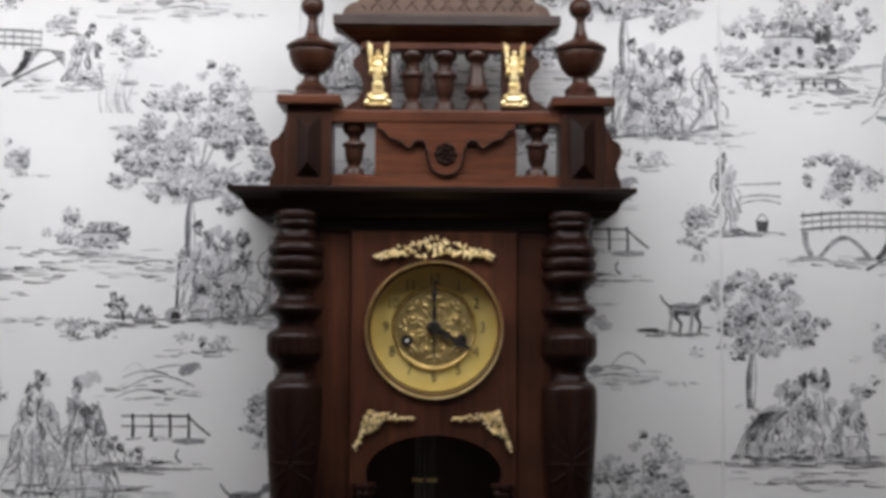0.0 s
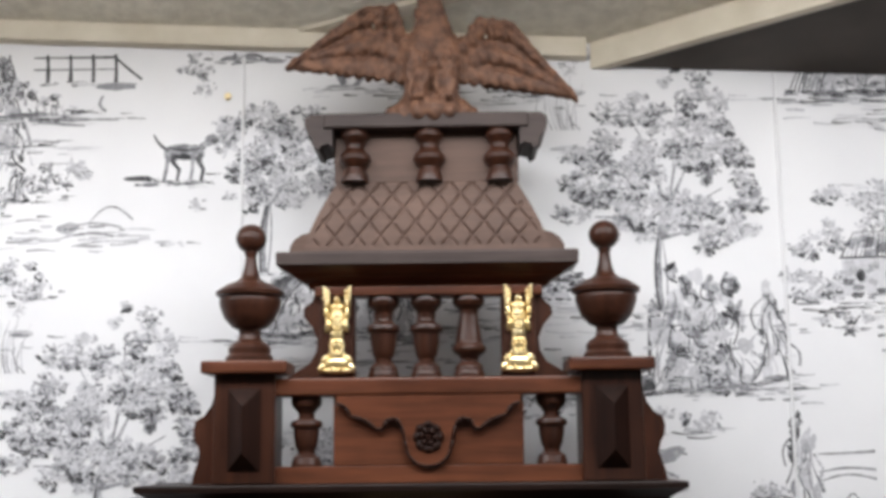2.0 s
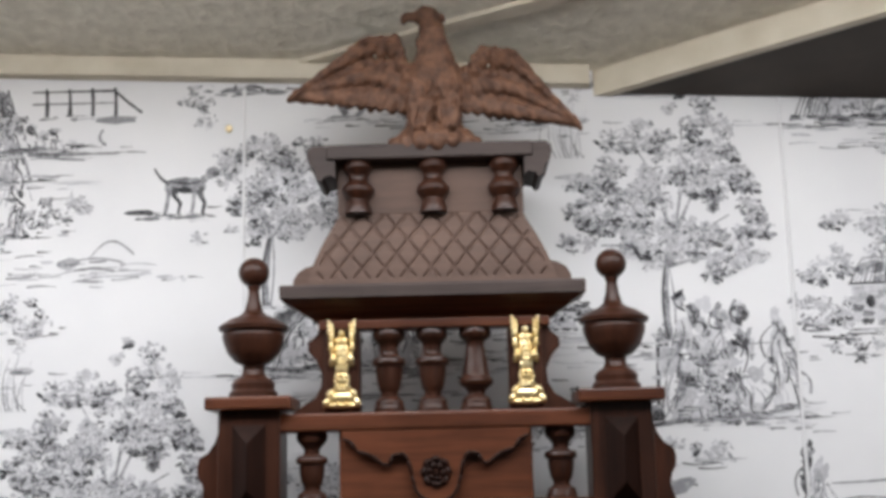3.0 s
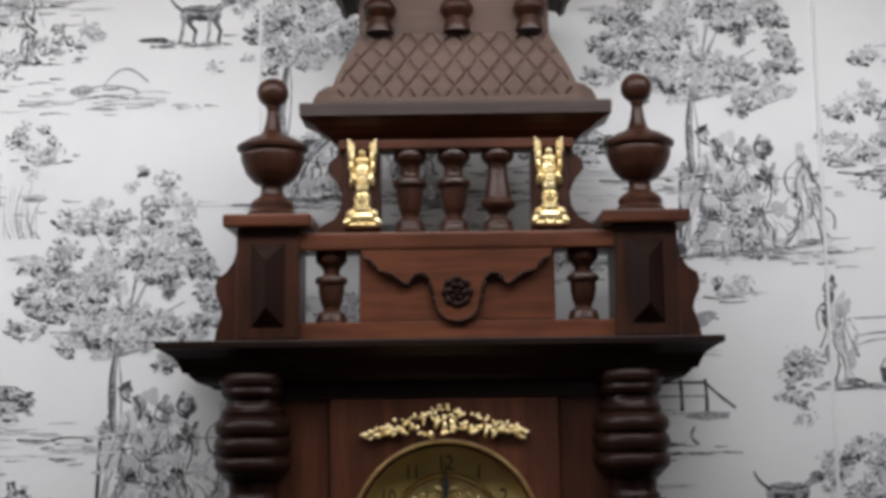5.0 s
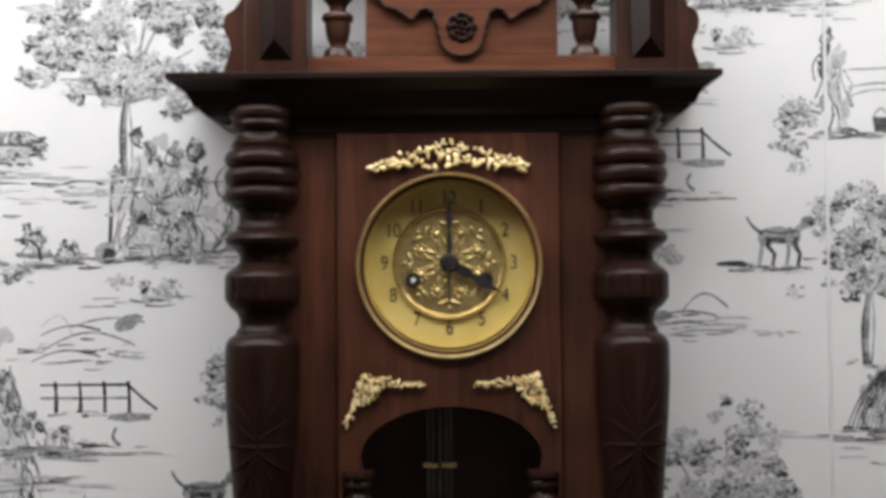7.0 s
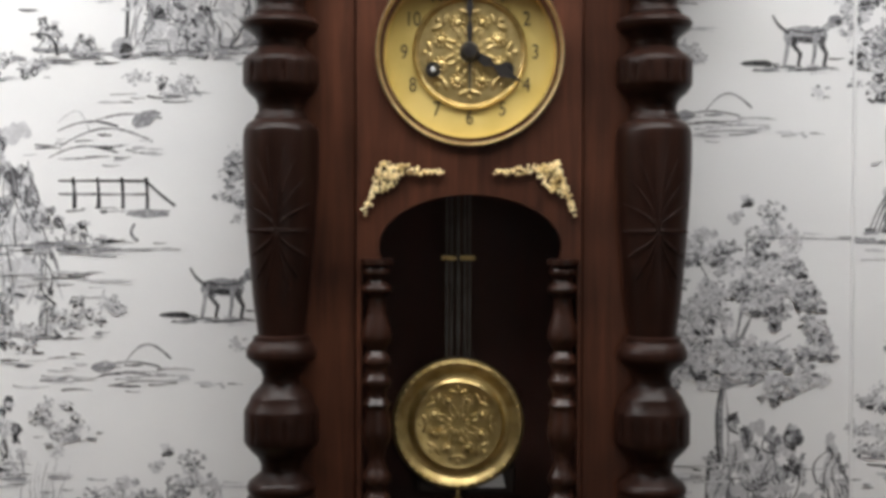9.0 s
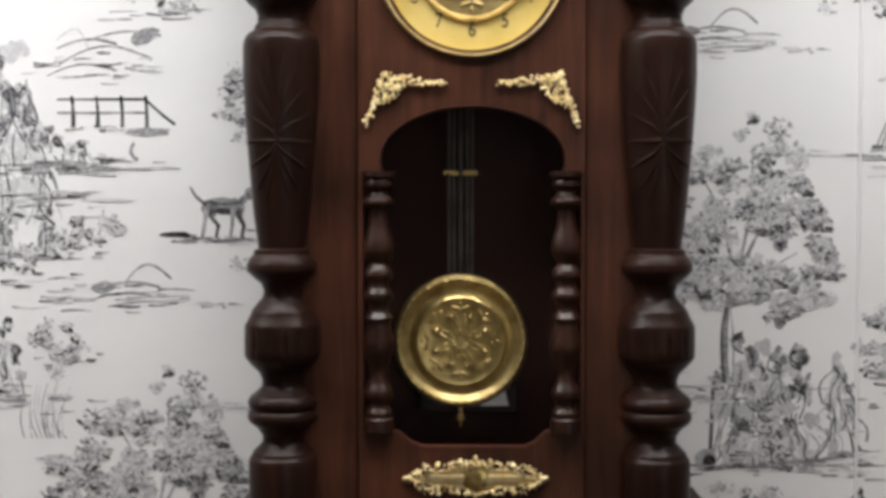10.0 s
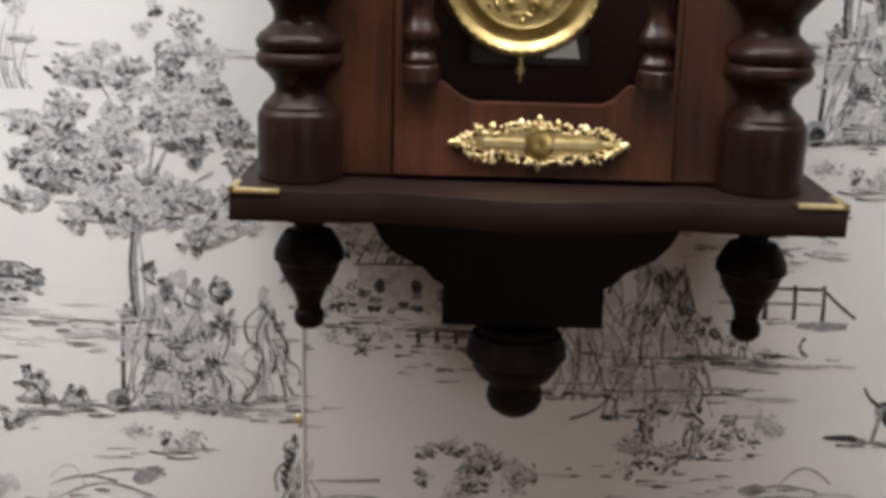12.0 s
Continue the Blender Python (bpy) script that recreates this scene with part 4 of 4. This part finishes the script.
        out.append((x + r.gauss(0, 0.3) * wide * 0.5, y - r.random() * 0.003, z + r.uniform(-0.5, 0.5) * wide * taper, size * r.uniform(0.6, 1.5), size * r.uniform(0.5, 0.8), size * r.uniform(0.4, 0.8), r.uniform(-80, 80)))
    return out


items = spray([(-0.0600, 1.8690), (-0.0420, 1.8755), (-0.0200, 1.8795), (0.0030, 1.8805), (0.0260, 1.8795), (0.0480, 1.8755), (0.0670, 1.8690)], 120, 0.0135, -0.0870, 0.0021, 3)
items += spray([(-0.0560, 1.8685), (-0.0300, 1.8720), (0.0030, 1.8735), (0.0360, 1.8720), (0.0630, 1.8685)], 30, 0.0080, -0.0885, 0.0029, 8)
items += spray([(-0.0100, 1.8870), (0.0030, 1.8905), (0.0160, 1.8870)], 16, 0.007, -0.0865, 0.0016, 4)
items += [(0.003 + dx, -0.0885, 1.8755 + abs(dx) * 0.4, 0.0022, 0.0024, 0.0045, dx * 4000) for dx in (-0.006, 0, 0.006)]
link("gilt_garland", lumps(items), GILT, clock, "gilt brass garland of flowers above the dial")
for s in (-1, 1):
    o = 0.0025
    items = spray([(o + s * 0.0830, 1.6640), (o + s * 0.0775, 1.6790), (o + s * 0.0720, 1.6920), (o + s * 0.0685, 1.7040)], 60, 0.0085, -0.0870, 0.0016, 5 + s)
    items += spray([(o + s * 0.0700, 1.7040), (o + s * 0.0560, 1.7000), (o + s * 0.0400, 1.6975), (o + s * 0.0200, 1.6965)], 60, 0.0070, -0.0870, 0.0016, 9 + s)
    items += spray([(o + s * 0.0700, 1.6830), (o + s * 0.0640, 1.6920), (o + s * 0.0560, 1.6970)], 84, 0.017, -0.0870, 0.0015, 15 + s)
    link("gilt_corner_mount", lumps(items), GILT, clock, "gilt brass leaf spandrel mount")
PCX, PCZ = 0.0060, 1.3855
items = []
for s in (-1, 1):
    items += spray([(PCX + s * 0.0525, PCZ), (PCX + s * 0.0420, PCZ + 0.0080), (PCX + s * 0.0200, PCZ + 0.0100), (PCX, PCZ + 0.0120)], 60, 0.0075, -0.0870, 0.0016, 30 + s)
    items += spray([(PCX + s * 0.0525, PCZ), (PCX + s * 0.0420, PCZ - 0.0075), (PCX + s * 0.0200, PCZ - 0.0092), (PCX, PCZ - 0.0118)], 60, 0.0075, -0.0870, 0.0016, 40 + s)
items += [(PCX + dx, -0.0870, PCZ + dz, 0.0020, 0.0018, 0.0034, dx * 900) for dx, dz in ((0, 0.0155), (0, -0.0148), (-0.012, 0.0130), (0.012, 0.0130), (-0.030, 0.0105), (0.030, 0.0105), (-0.030, -0.0100), (0.030, -0.0100))]
items += [(PCX + sg * q, -0.0868, PCZ + sg * 0.0004, 0.0034, 0.0016, 0.0024, 0) for q in (0.0550, 0.0510, 0.0455, 0.0430) for sg in (-1, 1)]
mount = link("gilt_plate_mount", lumps(items), GILT, clock, "gilt brass scrolled cartouche below the window")
lens = [(PCX + 0.045 * math.cos(radians(a)), PCZ + 0.0085 * math.sin(radians(a))) for a in range(0, 360, 10)]
part("backing_plate", board(lens, -0.0868, -0.0857), GILT, mount)
for s in (-1, 1):
    part("bar", box(PCX + s * 0.022 - 0.0145, PCX + s * 0.022 + 0.0145, -0.0895, -0.0857, PCZ - 0.0035, PCZ + 0.0035, 0.0015), GILT, mount)
bm, rings = ring([(-0.0857, 0.0110), (-0.0885, 0.0105), (-0.0900, 0.0080), (-0.0890, 0.0010)], PCX, PCZ, 24)
part("shield", bm, BRASS, mount, smooth=40)

# ---- crown that stands on the cornice ----
crown = thing("clock_crown", "carved wooden crown with balusters and lattice roof on the clock", "clock crown")
KX, ZB = 0.0140, 1.9432
YF, YB = -0.1000, -0.0780
part("base_board", box(KX - 0.160, KX + 0.160, YF - 0.002, YB + 0.012, ZB, ZB + 0.0135, 0.0004), MAHOGANY_X, crown)
part("mid_rail", box(KX - 0.1240, KX + 0.1240, YF - 0.006, YB + 0.008, 2.0125, 2.0265, 0.0018), MAHOGANY_X, crown)
panel = part("centre_panel", box(KX - 0.0762, KX + 0.0762, YF, YB, ZB + 0.0136, 2.0124), MAHOGANY_X, crown, "reddish panel with carved apron")
apron = [(-0.0740, 2.0122), (-0.0730, 2.0060), (-0.0660, 2.0030), (-0.0620, 1.9960), (-0.0500, 1.9925), (-0.0410, 1.9850), (-0.0365, 1.9855), (-0.0340, 1.9920), (-0.0260, 1.9940), (-0.0215, 1.9880), (-0.0190, 1.9760)]
low = arc(0, 1.9710, 0.0175, 0.0150, 190, 350, 14)
out = [(KX + x, z) for x, z in apron] + [(KX + x, z) for x, z in low] + [(KX - x, z) for x, z in reversed(apron)]
part("carved_apron", board(out, YF - 0.0050, YF - 0.0005), MAHOGANY_X, panel, "carved scalloped apron")
edge = [(KX + x, z) for x, z in apron[1:]] + [(KX + x, z) for x, z in low] + [(KX - x, z) for x, z in reversed(apron[1:])]
# Lip set in the dark wood, its shadowed look put into the colour.
link("apron_edge", lumps([((a[0] + b[0]) / 2, YF - 0.0050, (a[1] + b[1]) / 2, math.dist(a, b) * 0.62, 0.0016, 0.0016, math.degrees(math.atan2(b[1] - a[1], b[0] - a[0]))) for a, b in zip(edge, edge[1:])], 8), EBONIZED, panel)
bm = bmesh.new()
grid = []
for i in range(15):
    R = 0.0002 + 0.0125 * i / 14
    row = []
    for k in range(72):
        a = 2 * math.pi * k / 72
        petal = abs(math.cos(a * 4)) ** 0.7 if R > 0.0075 else abs(math.cos(a * 3 + 0.5)) ** 0.7
        h = 0.0040 if R < 0.0028 else (0.0012 + 0.0030 * petal * math.sin(math.pi * ((R - 0.0028) % 0.0048) / 0.0048))
        q = R * (1 - 0.12 * (1 - petal)) if i > 11 else R
        row.append(bm.verts.new((KX + q * math.cos(a), YF - 0.0048 - h * (1 if i < 14 else 0), 1.9790 + q * math.sin(a))))
    grid.append(row)
for p, q in zip(grid, grid[1:]):
    for k in range(72):
        bm.faces.new((p[k], p[(k + 1) % 72], q[(k + 1) % 72], q[k]))
part("rosette", bm, EBONIZED, panel, "carved dark rosette", smooth=70)

SMALL = [(2.0124, 0.0122), (2.0085, 0.0126), (2.0050, 0.0118), (2.0015, 0.0085), (1.9985, 0.0064), (1.9955, 0.0064), (1.9940, 0.0078), (1.9925, 0.0122), (1.9900, 0.0130), (1.9878, 0.0122), (1.9870, 0.0104), (1.9800, 0.0100), (1.9730, 0.0086), (1.9695, 0.0068), (1.9670, 0.0066), (1.9655, 0.0082), (1.9640, 0.0108), (1.9610, 0.0116), (1.9590, 0.0122), (1.9568, 0.0124)]
for s in (-1, 1):
    part("baluster", lathe(SMALL, KX + s * 0.0990, -0.0890, 22), WALNUT, crown, smooth=40)
    # post with pyramid boss, cap and scrolled side wing
    px = KX + s * 0.1465
    post = part("post", box(px - 0.0245, px + 0.0245, -0.1080, -0.0640, ZB, 2.0300, 0.0015), WALNUT, crown, "square post with a faceted boss")
    part("cap", box(px - 0.0340, px + 0.0340, -0.1170, -0.0560, 2.0302, 2.0405, 0.0018), MAHOGANY_X, post)
    bm = bmesh.new()
    base = [bm.verts.new((px + x, -0.1081, z)) for x, z in ((-0.0130, 1.9530), (0.0130, 1.9530), (0.0130, 2.0185), (-0.0130, 2.0185))]
    ridge = [bm.verts.new((px, -0.1190, z)) for z in (1.9680, 2.0035)]
    bm.faces.new((base[0], base[1], ridge[0]))
    bm.faces.new((base[1], base[2], ridge[1], ridge[0]))
    bm.faces.new((base[2], base[3], ridge[1]))
    bm.faces.new((base[3], base[0], ridge[0], ridge[1]))
    part("pyramid_boss", bm, EBONIZED, post)
    wing = [(0.0240, 2.0290), (0.0262, 2.0180), (0.0300, 2.0060), (0.0355, 1.9980), (0.0425, 1.9935), (0.0442, 1.9870), (0.0435, 1.9800), (0.0400, 1.9730), (0.0385, 1.9660), (0.0405, 1.9590), (0.0430, 1.9520), (0.0445, ZB), (0.0240, ZB)]
    part("side_wing", board([(px + s * x, z) for x, z in (wing if s > 0 else wing[::-1])], -0.0900, -0.0760), MAHOGANY, post)
    urn = [(2.0406, 0.0195), (2.0450, 0.0195), (2.0480, 0.0170), (2.0525, 0.0175), (2.0560, 0.0150), (2.0595, 0.0100), (2.0640, 0.0085), (2.0680, 0.0090), (2.0705, 0.0145), (2.0780, 0.0210), (2.0880, 0.0248), (2.0930, 0.0255), (2.0955, 0.0245), (2.0975, 0.0280), (2.1005, 0.0284), (2.1030, 0.0250), (2.1070, 0.0190), (2.1095, 0.0125), (2.1130, 0.0080), (2.1220, 0.0055), (2.1310, 0.0044), (2.1345, 0.0055)]
    ball = [(2.1470 + 0.0126 * math.sin(radians(a)), 0.0126 * math.cos(radians(a))) for a in range(-64, 91, 11)]
    turned = [(2.0406 + (z - 2.0406) * 0.967, q) for z, q in urn + ball[:-1] + [(2.1596, 0.0006)]]
    part("urn_finial", lathe(turned, px, -0.0870, 32), WALNUT, crown, "turned urn finial topped by a ball", smooth=40)

# balustrade storey
part("top_rail", box(KX - 0.0920, KX + 0.0935, -0.1020, -0.0785, 2.0930, 2.1005), MAHOGANY_X, crown)
LONG = [(2.0928, 0.0125), (2.0890, 0.0134), (2.0855, 0.0124), (2.0820, 0.0092), (2.0800, 0.0078), (2.0735, 0.0076), (2.0715, 0.0090), (2.0695, 0.0130), (2.0665, 0.0138), (2.0640, 0.0128), (2.0630, 0.0112), (2.0540, 0.0104), (2.0450, 0.0086), (2.0425, 0.0070), (2.0395, 0.0068), (2.0380, 0.0090), (2.0355, 0.0112), (2.0320, 0.0116), (2.0300, 0.0126), (2.0266, 0.0128)]
ODD = [(2.0928, 0.0125), (2.0890, 0.0134), (2.0855, 0.0120), (2.0820, 0.0080), (2.0790, 0.0074), (2.0700, 0.0086), (2.0600, 0.0104), (2.0540, 0.0114), (2.0528, 0.0128), (2.0500, 0.0142), (2.0470, 0.0130), (2.0440, 0.0090), (2.0410, 0.0070), (2.0390, 0.0072), (2.0375, 0.0098), (2.0350, 0.0116), (2.0320, 0.0118), (2.0300, 0.0128), (2.0266, 0.0130)]
for k, x in enumerate((-0.0225, 0.0125, 0.0475)):
    part("baluster", lathe(ODD if k == 2 else LONG, x, -0.0880, 24), WALNUT, crown, "turned baluster set upside down" if k == 2 else "", smooth=40)
for s in (-1, 1):
    part("pilaster", box(KX + s * 0.0735 - 0.0140, KX + s * 0.0735 + 0.0140, -0.0990, -0.0780, 2.0266, 2.0929), WALNUT, crown)
    scroll = [(0.0875, 2.1000), (0.0915, 2.0980), (0.0940, 2.0900), (0.1010, 2.0835), (0.1015, 2.0770), (0.0945, 2.0690), (0.0900, 2.0580), (0.0910, 2.0480), (0.0960, 2.0390), (0.1060, 2.0330), (0.1150, 2.0266), (0.0875, 2.0266)]
    part("scroll_bracket", board([(KX + s * x, z) for x, z in (scroll if s > 0 else scroll[::-1])], -0.0940, -0.0820), WALNUT, crown)
    # gilt figure mount as one plain form
    fx, y = KX + s * 0.0735, -0.1010
    half = [(0.0000, 2.0325, 0.0148, 0.0026, 0), (0.0000, 2.0385, 0.0125, 0.0055, 0), (0.0000, 2.0455, 0.0078, 0.0050, 0), (0.0000, 2.0530, 0.0068, 0.0085, 0), (0.0000, 2.0620, 0.0060, 0.0080, 0)]
    half += [(0.0000, 2.0690, 0.0074, 0.0070, 0), (0.0000, 2.0765, 0.0062, 0.0075, 0), (0.0000, 2.0835, 0.0066, 0.0040, 0), (0.0000, 2.0895, 0.0031, 0.0036, 0)]
    half += [(0.0120, 2.0350, 0.0030, 0.0046, 20), (0.0092, 2.0420, 0.0030, 0.0038, 40), (0.0074, 2.0690, 0.0026, 0.0062, 12), (0.0082, 2.0790, 0.0022, 0.0072, -8), (0.0084, 2.0870, 0.0028, 0.0076, 4), (0.0096, 2.0950, 0.0023, 0.0062, -2), (0.0070, 2.0930, 0.0015, 0.0048, 0)]
    items = []
    for x, z, rx, rz, tilt in half:
        items += [(fx + m * x, y, z, rx, 0.0036, rz, m * tilt) for m in ((-1, 1) if x else (1,))]
    rr = random.Random(50)
    for _ in range(44):
        x, z, rx, rz, tilt = half[rr.randrange(len(half))]
        x, z, rx, rz, tilt = x + rr.uniform(0, 0.75) * rx, z + rr.uniform(-0.75, 0.75) * rz, rr.uniform(0.0008, 0.0016), rr.uniform(0.0010, 0.0026), tilt + rr.uniform(-50, 50)
        items += [(fx + m * x, y - 0.0026, z, rx, 0.0019, rz, m * tilt) for m in (-1, 1)]
    link("gilt_figure_mount", lumps(items, 10), GILT, crown, "gilt brass mount of a plain winged form")

# upper cornice, lattice roof, gallery and top board
part("upper_cornice", moulding([(2.1005, -0.002), (2.1010, 0.001), (2.1050, 0.0050), (2.1085, 0.0120), (2.1120, 0.0150), (2.1140, 0.0185), (2.1165, 0.0240), (2.1170, 0.0268), (2.1255, 0.0272), (2.1275, 0.0262)], KX - 0.0945, KX + 0.0950, -0.0905, -0.0780), GREYED, crown, "moulded upper cornice, dusty on top")
part("cornice_underside", moulding([(2.1002, 0.0), (2.1006, 0.002), (2.1046, 0.0058), (2.1081, 0.0128), (2.1112, 0.0158), (2.1130, 0.0193), (2.1155, 0.0246), (2.1163, 0.0262)], KX - 0.0945, KX + 0.0950, -0.0905, -0.0782), MAHOGANY_X, crown)
NX, NZ = 168, 60
verts, faces = [], []


def roof_half(u):
    """Half width of the roof at height u from eaves (0) to gallery (1)."""
    return 0.0745 + 0.0265 * (1 - u) ** 1.15 + 0.003 * math.sin(math.pi * u)


for j in range(NZ + 1):
    u = j / NZ
    for i in range(NX + 1):
        v = 2 * i / NX - 1
        x = roof_half(u) * v
        z = 2.1277 + 0.0590 * u
        d = 0.0
        p, q = (x / 0.0187 + u * 2.45) % 1.0, (x / 0.0187 - u * 2.45) % 1.0
        g = min(abs(p - 0.5), abs(q - 0.5))
        if 0.07 < u < 0.99 and abs(v) < 0.95:
            d = 0.0023 * math.exp(-(g / 0.055) ** 2)
        verts.append((KX + x, -0.1130 + 0.0110 * u - 0.003 * math.sin(math.pi * u) + d, z))
for j in range(NZ):
    for i in range(NX):
        a = j * (NX + 1) + i
        faces.append((a, a + 1, a + NX + 2, a + NX + 1))
n = len(verts)
for j in range(NZ + 1):
    u = j / NZ
    for s in (-1, 1):
        verts.append((KX + s * roof_half(u), -0.0760, 2.1277 + 0.0590 * u))
for j in range(NZ):
    l0, l1 = j * (NX + 1), (j + 1) * (NX + 1)
    faces.append((l0, l1, n + 2 * j + 2, n + 2 * j))
    faces.append((l0 + NX, n + 2 * j + 1, n + 2 * j + 3, l1 + NX))
me = bpy.data.meshes.new("roof")
me.from_pydata(verts, [], faces)
me.polygons.foreach_set("use_smooth", [True] * len(faces))
me.set_sharp_from_angle(angle=radians(60))
roof = link("roof", me, DUSTY, crown, "dusty roof front carved with a diamond lattice")
for s in (-1, 1):
    part("roof_end", board([(KX + s * x, z) for x, z in ([(0.070, 2.1278), (0.1130, 2.1278), (0.1125, 2.1340), (0.1090, 2.1400), (0.1030, 2.1440), (0.0960, 2.1460), (0.070, 2.1460)])][::s], -0.1000, -0.0770), DUSTY, roof)
part("attic_board", box(KX - 0.0760, KX + 0.0760, -0.1000, -0.0760, 2.1868, 2.2300), DUSTY, crown, "plain weathered attic board")
GAL = [(2.2300, 0.0105), (2.2255, 0.0118), (2.2225, 0.0105), (2.2190, 0.0080), (2.2150, 0.0078), (2.2120, 0.0098), (2.2085, 0.0130), (2.2045, 0.0132), (2.2005, 0.0105), (2.1980, 0.0085), (2.1950, 0.0095), (2.1905, 0.0108), (2.1868, 0.0112)]
for x in (-0.0450, 0.0165, 0.0745):
    part("gallery_baluster", lathe(smoothed(GAL, 2), x, -0.1030, 22), WALNUT, crown, smooth=40)
top = part("top_board", box(KX - 0.0840, KX + 0.0840, -0.1160, -0.0560, 2.2302, 2.2425, 0.0015), GREYED, crown, "grey dusty top board with scrolled ears")
for s in (-1, 1):
    ear = [(0.0842, 2.2425), (0.0950, 2.2425), (0.0995, 2.2390), (0.1000, 2.2330), (0.0975, 2.2260), (0.0930, 2.2210), (0.0925, 2.2150), (0.0885, 2.2125), (0.0860, 2.2165), (0.0800, 2.2180), (0.0770, 2.2150), (0.0770, 2.2300), (0.0842, 2.2301)]
    part("scrolled_ear", board([(KX + s * x, z) for x, z in (ear if s > 0 else ear[::-1])], -0.1130, -0.0600), GREYED, top)


# ---- carved eagle statue ----
def eagle_mesh():
    """One closed carving: loft of feathered wings, body, head and a rocky foot."""
    items = []
    r = random.Random(11)
    ex, ey = 0.0190, -0.0980
    # leafy rock at the foot
    for q, rz in ((1.0, 0.0085), (0.8, 0.0105), (0.55, 0.0130)):
        for k in range(15):
            a = 2 * math.pi * k / 15 + q
            items.append((ex + 0.033 * math.cos(a) * q, ey + 0.017 * math.sin(a) * q, 2.2440 + (1 - q) * 0.016, 0.0062, 0.0075, rz * r.uniform(0.8, 1.15), -28 * math.cos(a) * q))
    # feathered thighs close together
    for s in (-1, 1):
        items += [(ex + s * 0.0118, ey - 0.005, 2.2600 + 0.0080 * k, 0.0112 + 0.0006 * k, 0.0115, 0.0095, 0) for k in range(6)]
        items += [(ex + s * 0.0118 + r.uniform(-1, 1) * 0.0085, ey - 0.0160, r.uniform(2.260, 2.296), 0.0018, 0.0024, 0.0062, r.uniform(-8, 8)) for _ in range(18)]
        items += [(ex + s * 0.0120 + 0.0048 * k, ey - 0.0160, 2.2560, 0.0021, 0.0055, 0.0030, 0) for k in (-1, 0, 1)]
    items.append((ex, ey + 0.002, 2.2760, 0.0120, 0.0100, 0.0200, 0))
    # chest and neck
    items += [(ex, ey, 2.2940, 0.0230, 0.0150, 0.0200, 0), (ex, ey - 0.002, 2.3060, 0.0238, 0.0150, 0.0170, 0), (ex + 0.001, ey - 0.001, 2.3180, 0.0175, 0.0140, 0.0170, 0), (ex + 0.001, ey - 0.002, 2.3310, 0.0128, 0.0115, 0.0170, 6), (ex - 0.002, ey - 0.003, 2.3430, 0.0105, 0.0100, 0.0150, 10)]
    # head with beak and crest, looking aside
    items += [(ex - 0.0055, ey - 0.004, 2.3565, 0.0115, 0.0095, 0.0085, 4), (ex - 0.0185, ey - 0.004, 2.3562, 0.0085, 0.0050, 0.0042, 4), (ex - 0.0245, ey - 0.004, 2.3535, 0.0030, 0.0035, 0.0042, 0), (ex + 0.006, ey - 0.003, 2.3540, 0.0055, 0.0060, 0.0050, -20)]
    for k in range(60):
        u = r.random()
        z = 2.286 + 0.058 * u
        w = 0.0185 * (1 - 0.5 * u)
        x = r.uniform(-1, 1) * w
        items.append((ex + x, ey - 0.0135 * (1 - 0.25 * u) * math.sqrt(max(0.05, 1 - (x / (w * 1.25)) ** 2)), z, 0.0034, 0.0022, 0.0052, r.uniform(-15, 15)))
    # wings: shoulder, coverts in rows, long primaries with a stepped lower edge
    for s, line in ((-1, ((-0.0020, 2.3060), (-0.0120, 2.3390), (-0.0390, 2.3380), (-0.0990, 2.2905))), (1, ((0.0440, 2.3040), (0.0600, 2.3270), (0.0860, 2.3240), (0.1370, 2.2610)))):
        line = [Vector(p) for p in line]
        end, lowroot = line[3], Vector((ex + s * 0.022, 2.2800))

        def leading(u):
            if u < 0.18:
                return line[0].lerp(line[1], u / 0.18)
            if u < 0.38:
                return line[1].lerp(line[2], (u - 0.18) / 0.20)
            return line[2].lerp(line[3], (u - 0.38) / 0.62)

        for row, (f, size, n) in enumerate(((0.05, 0.0075, 12), (0.22, 0.0080, 13), (0.40, 0.0088, 13), (0.60, 0.0105, 13), (0.80, 0.0120, 13), (0.94, 0.0115, 13), (1.0, 0.0085, 12))):
            for k in range(n):
                u = (k + 0.3) / n
                p = leading(u).lerp(lowroot.lerp(end, u ** 0.9), f)
                thin = 1 - 0.5 * u
                fan = math.degrees(math.atan2(-(1.0 - 0.62 * u), s * (0.12 + 1.1 * u)))
                items.append((p.x, ey + 0.004 - 0.0045 * (row % 2) - 0.007 * (1 - u) * (1 - f), p.y, size * (1 - 0.25 * u), 0.0056 * (1.25 - f * 0.5), size * 0.40 * thin + 0.0014, fan + r.uniform(-9, 9)))
        for k in range(26):
            u = k / 25
            a, b = leading(max(u - 0.02, 0)), leading(min(u + 0.02, 1))
            p = leading(u)
            items.append((p.x, ey - 0.002, p.y - 0.002, 0.0070, 0.0062, 0.0040 * (1 - 0.4 * u), math.degrees(math.atan2(b.y - a.y, b.x - a.x))))
    return lumps(items, 12)


eagle = link("eagle_statue", eagle_mesh(), EAGLE)
for v in eagle.data.vertices:
    v.co += Vector(noise.noise_vector(v.co * 160)) * 0.0013
fuse = eagle.modifiers.new("fuse", "REMESH")
fuse.mode, fuse.voxel_size, fuse.use_smooth_shade = "VOXEL", 0.0011, True
tagged(eagle, "carved reddish-brown wooden eagle statue standing on the crown", "statue")

# small brass pins in the wallpaper
for x, z in ((-0.1705, 2.2925), (-0.1600, 1.1560)):
    pin = link("wall_pin", lumps([(x, -0.0016, z, 0.0032, 0.0018, 0.0036, 0)], 12), GILT)
    tagged(pin, "small brass pin pushed into the wallpaper", "pin", "pins in the wallpaper")
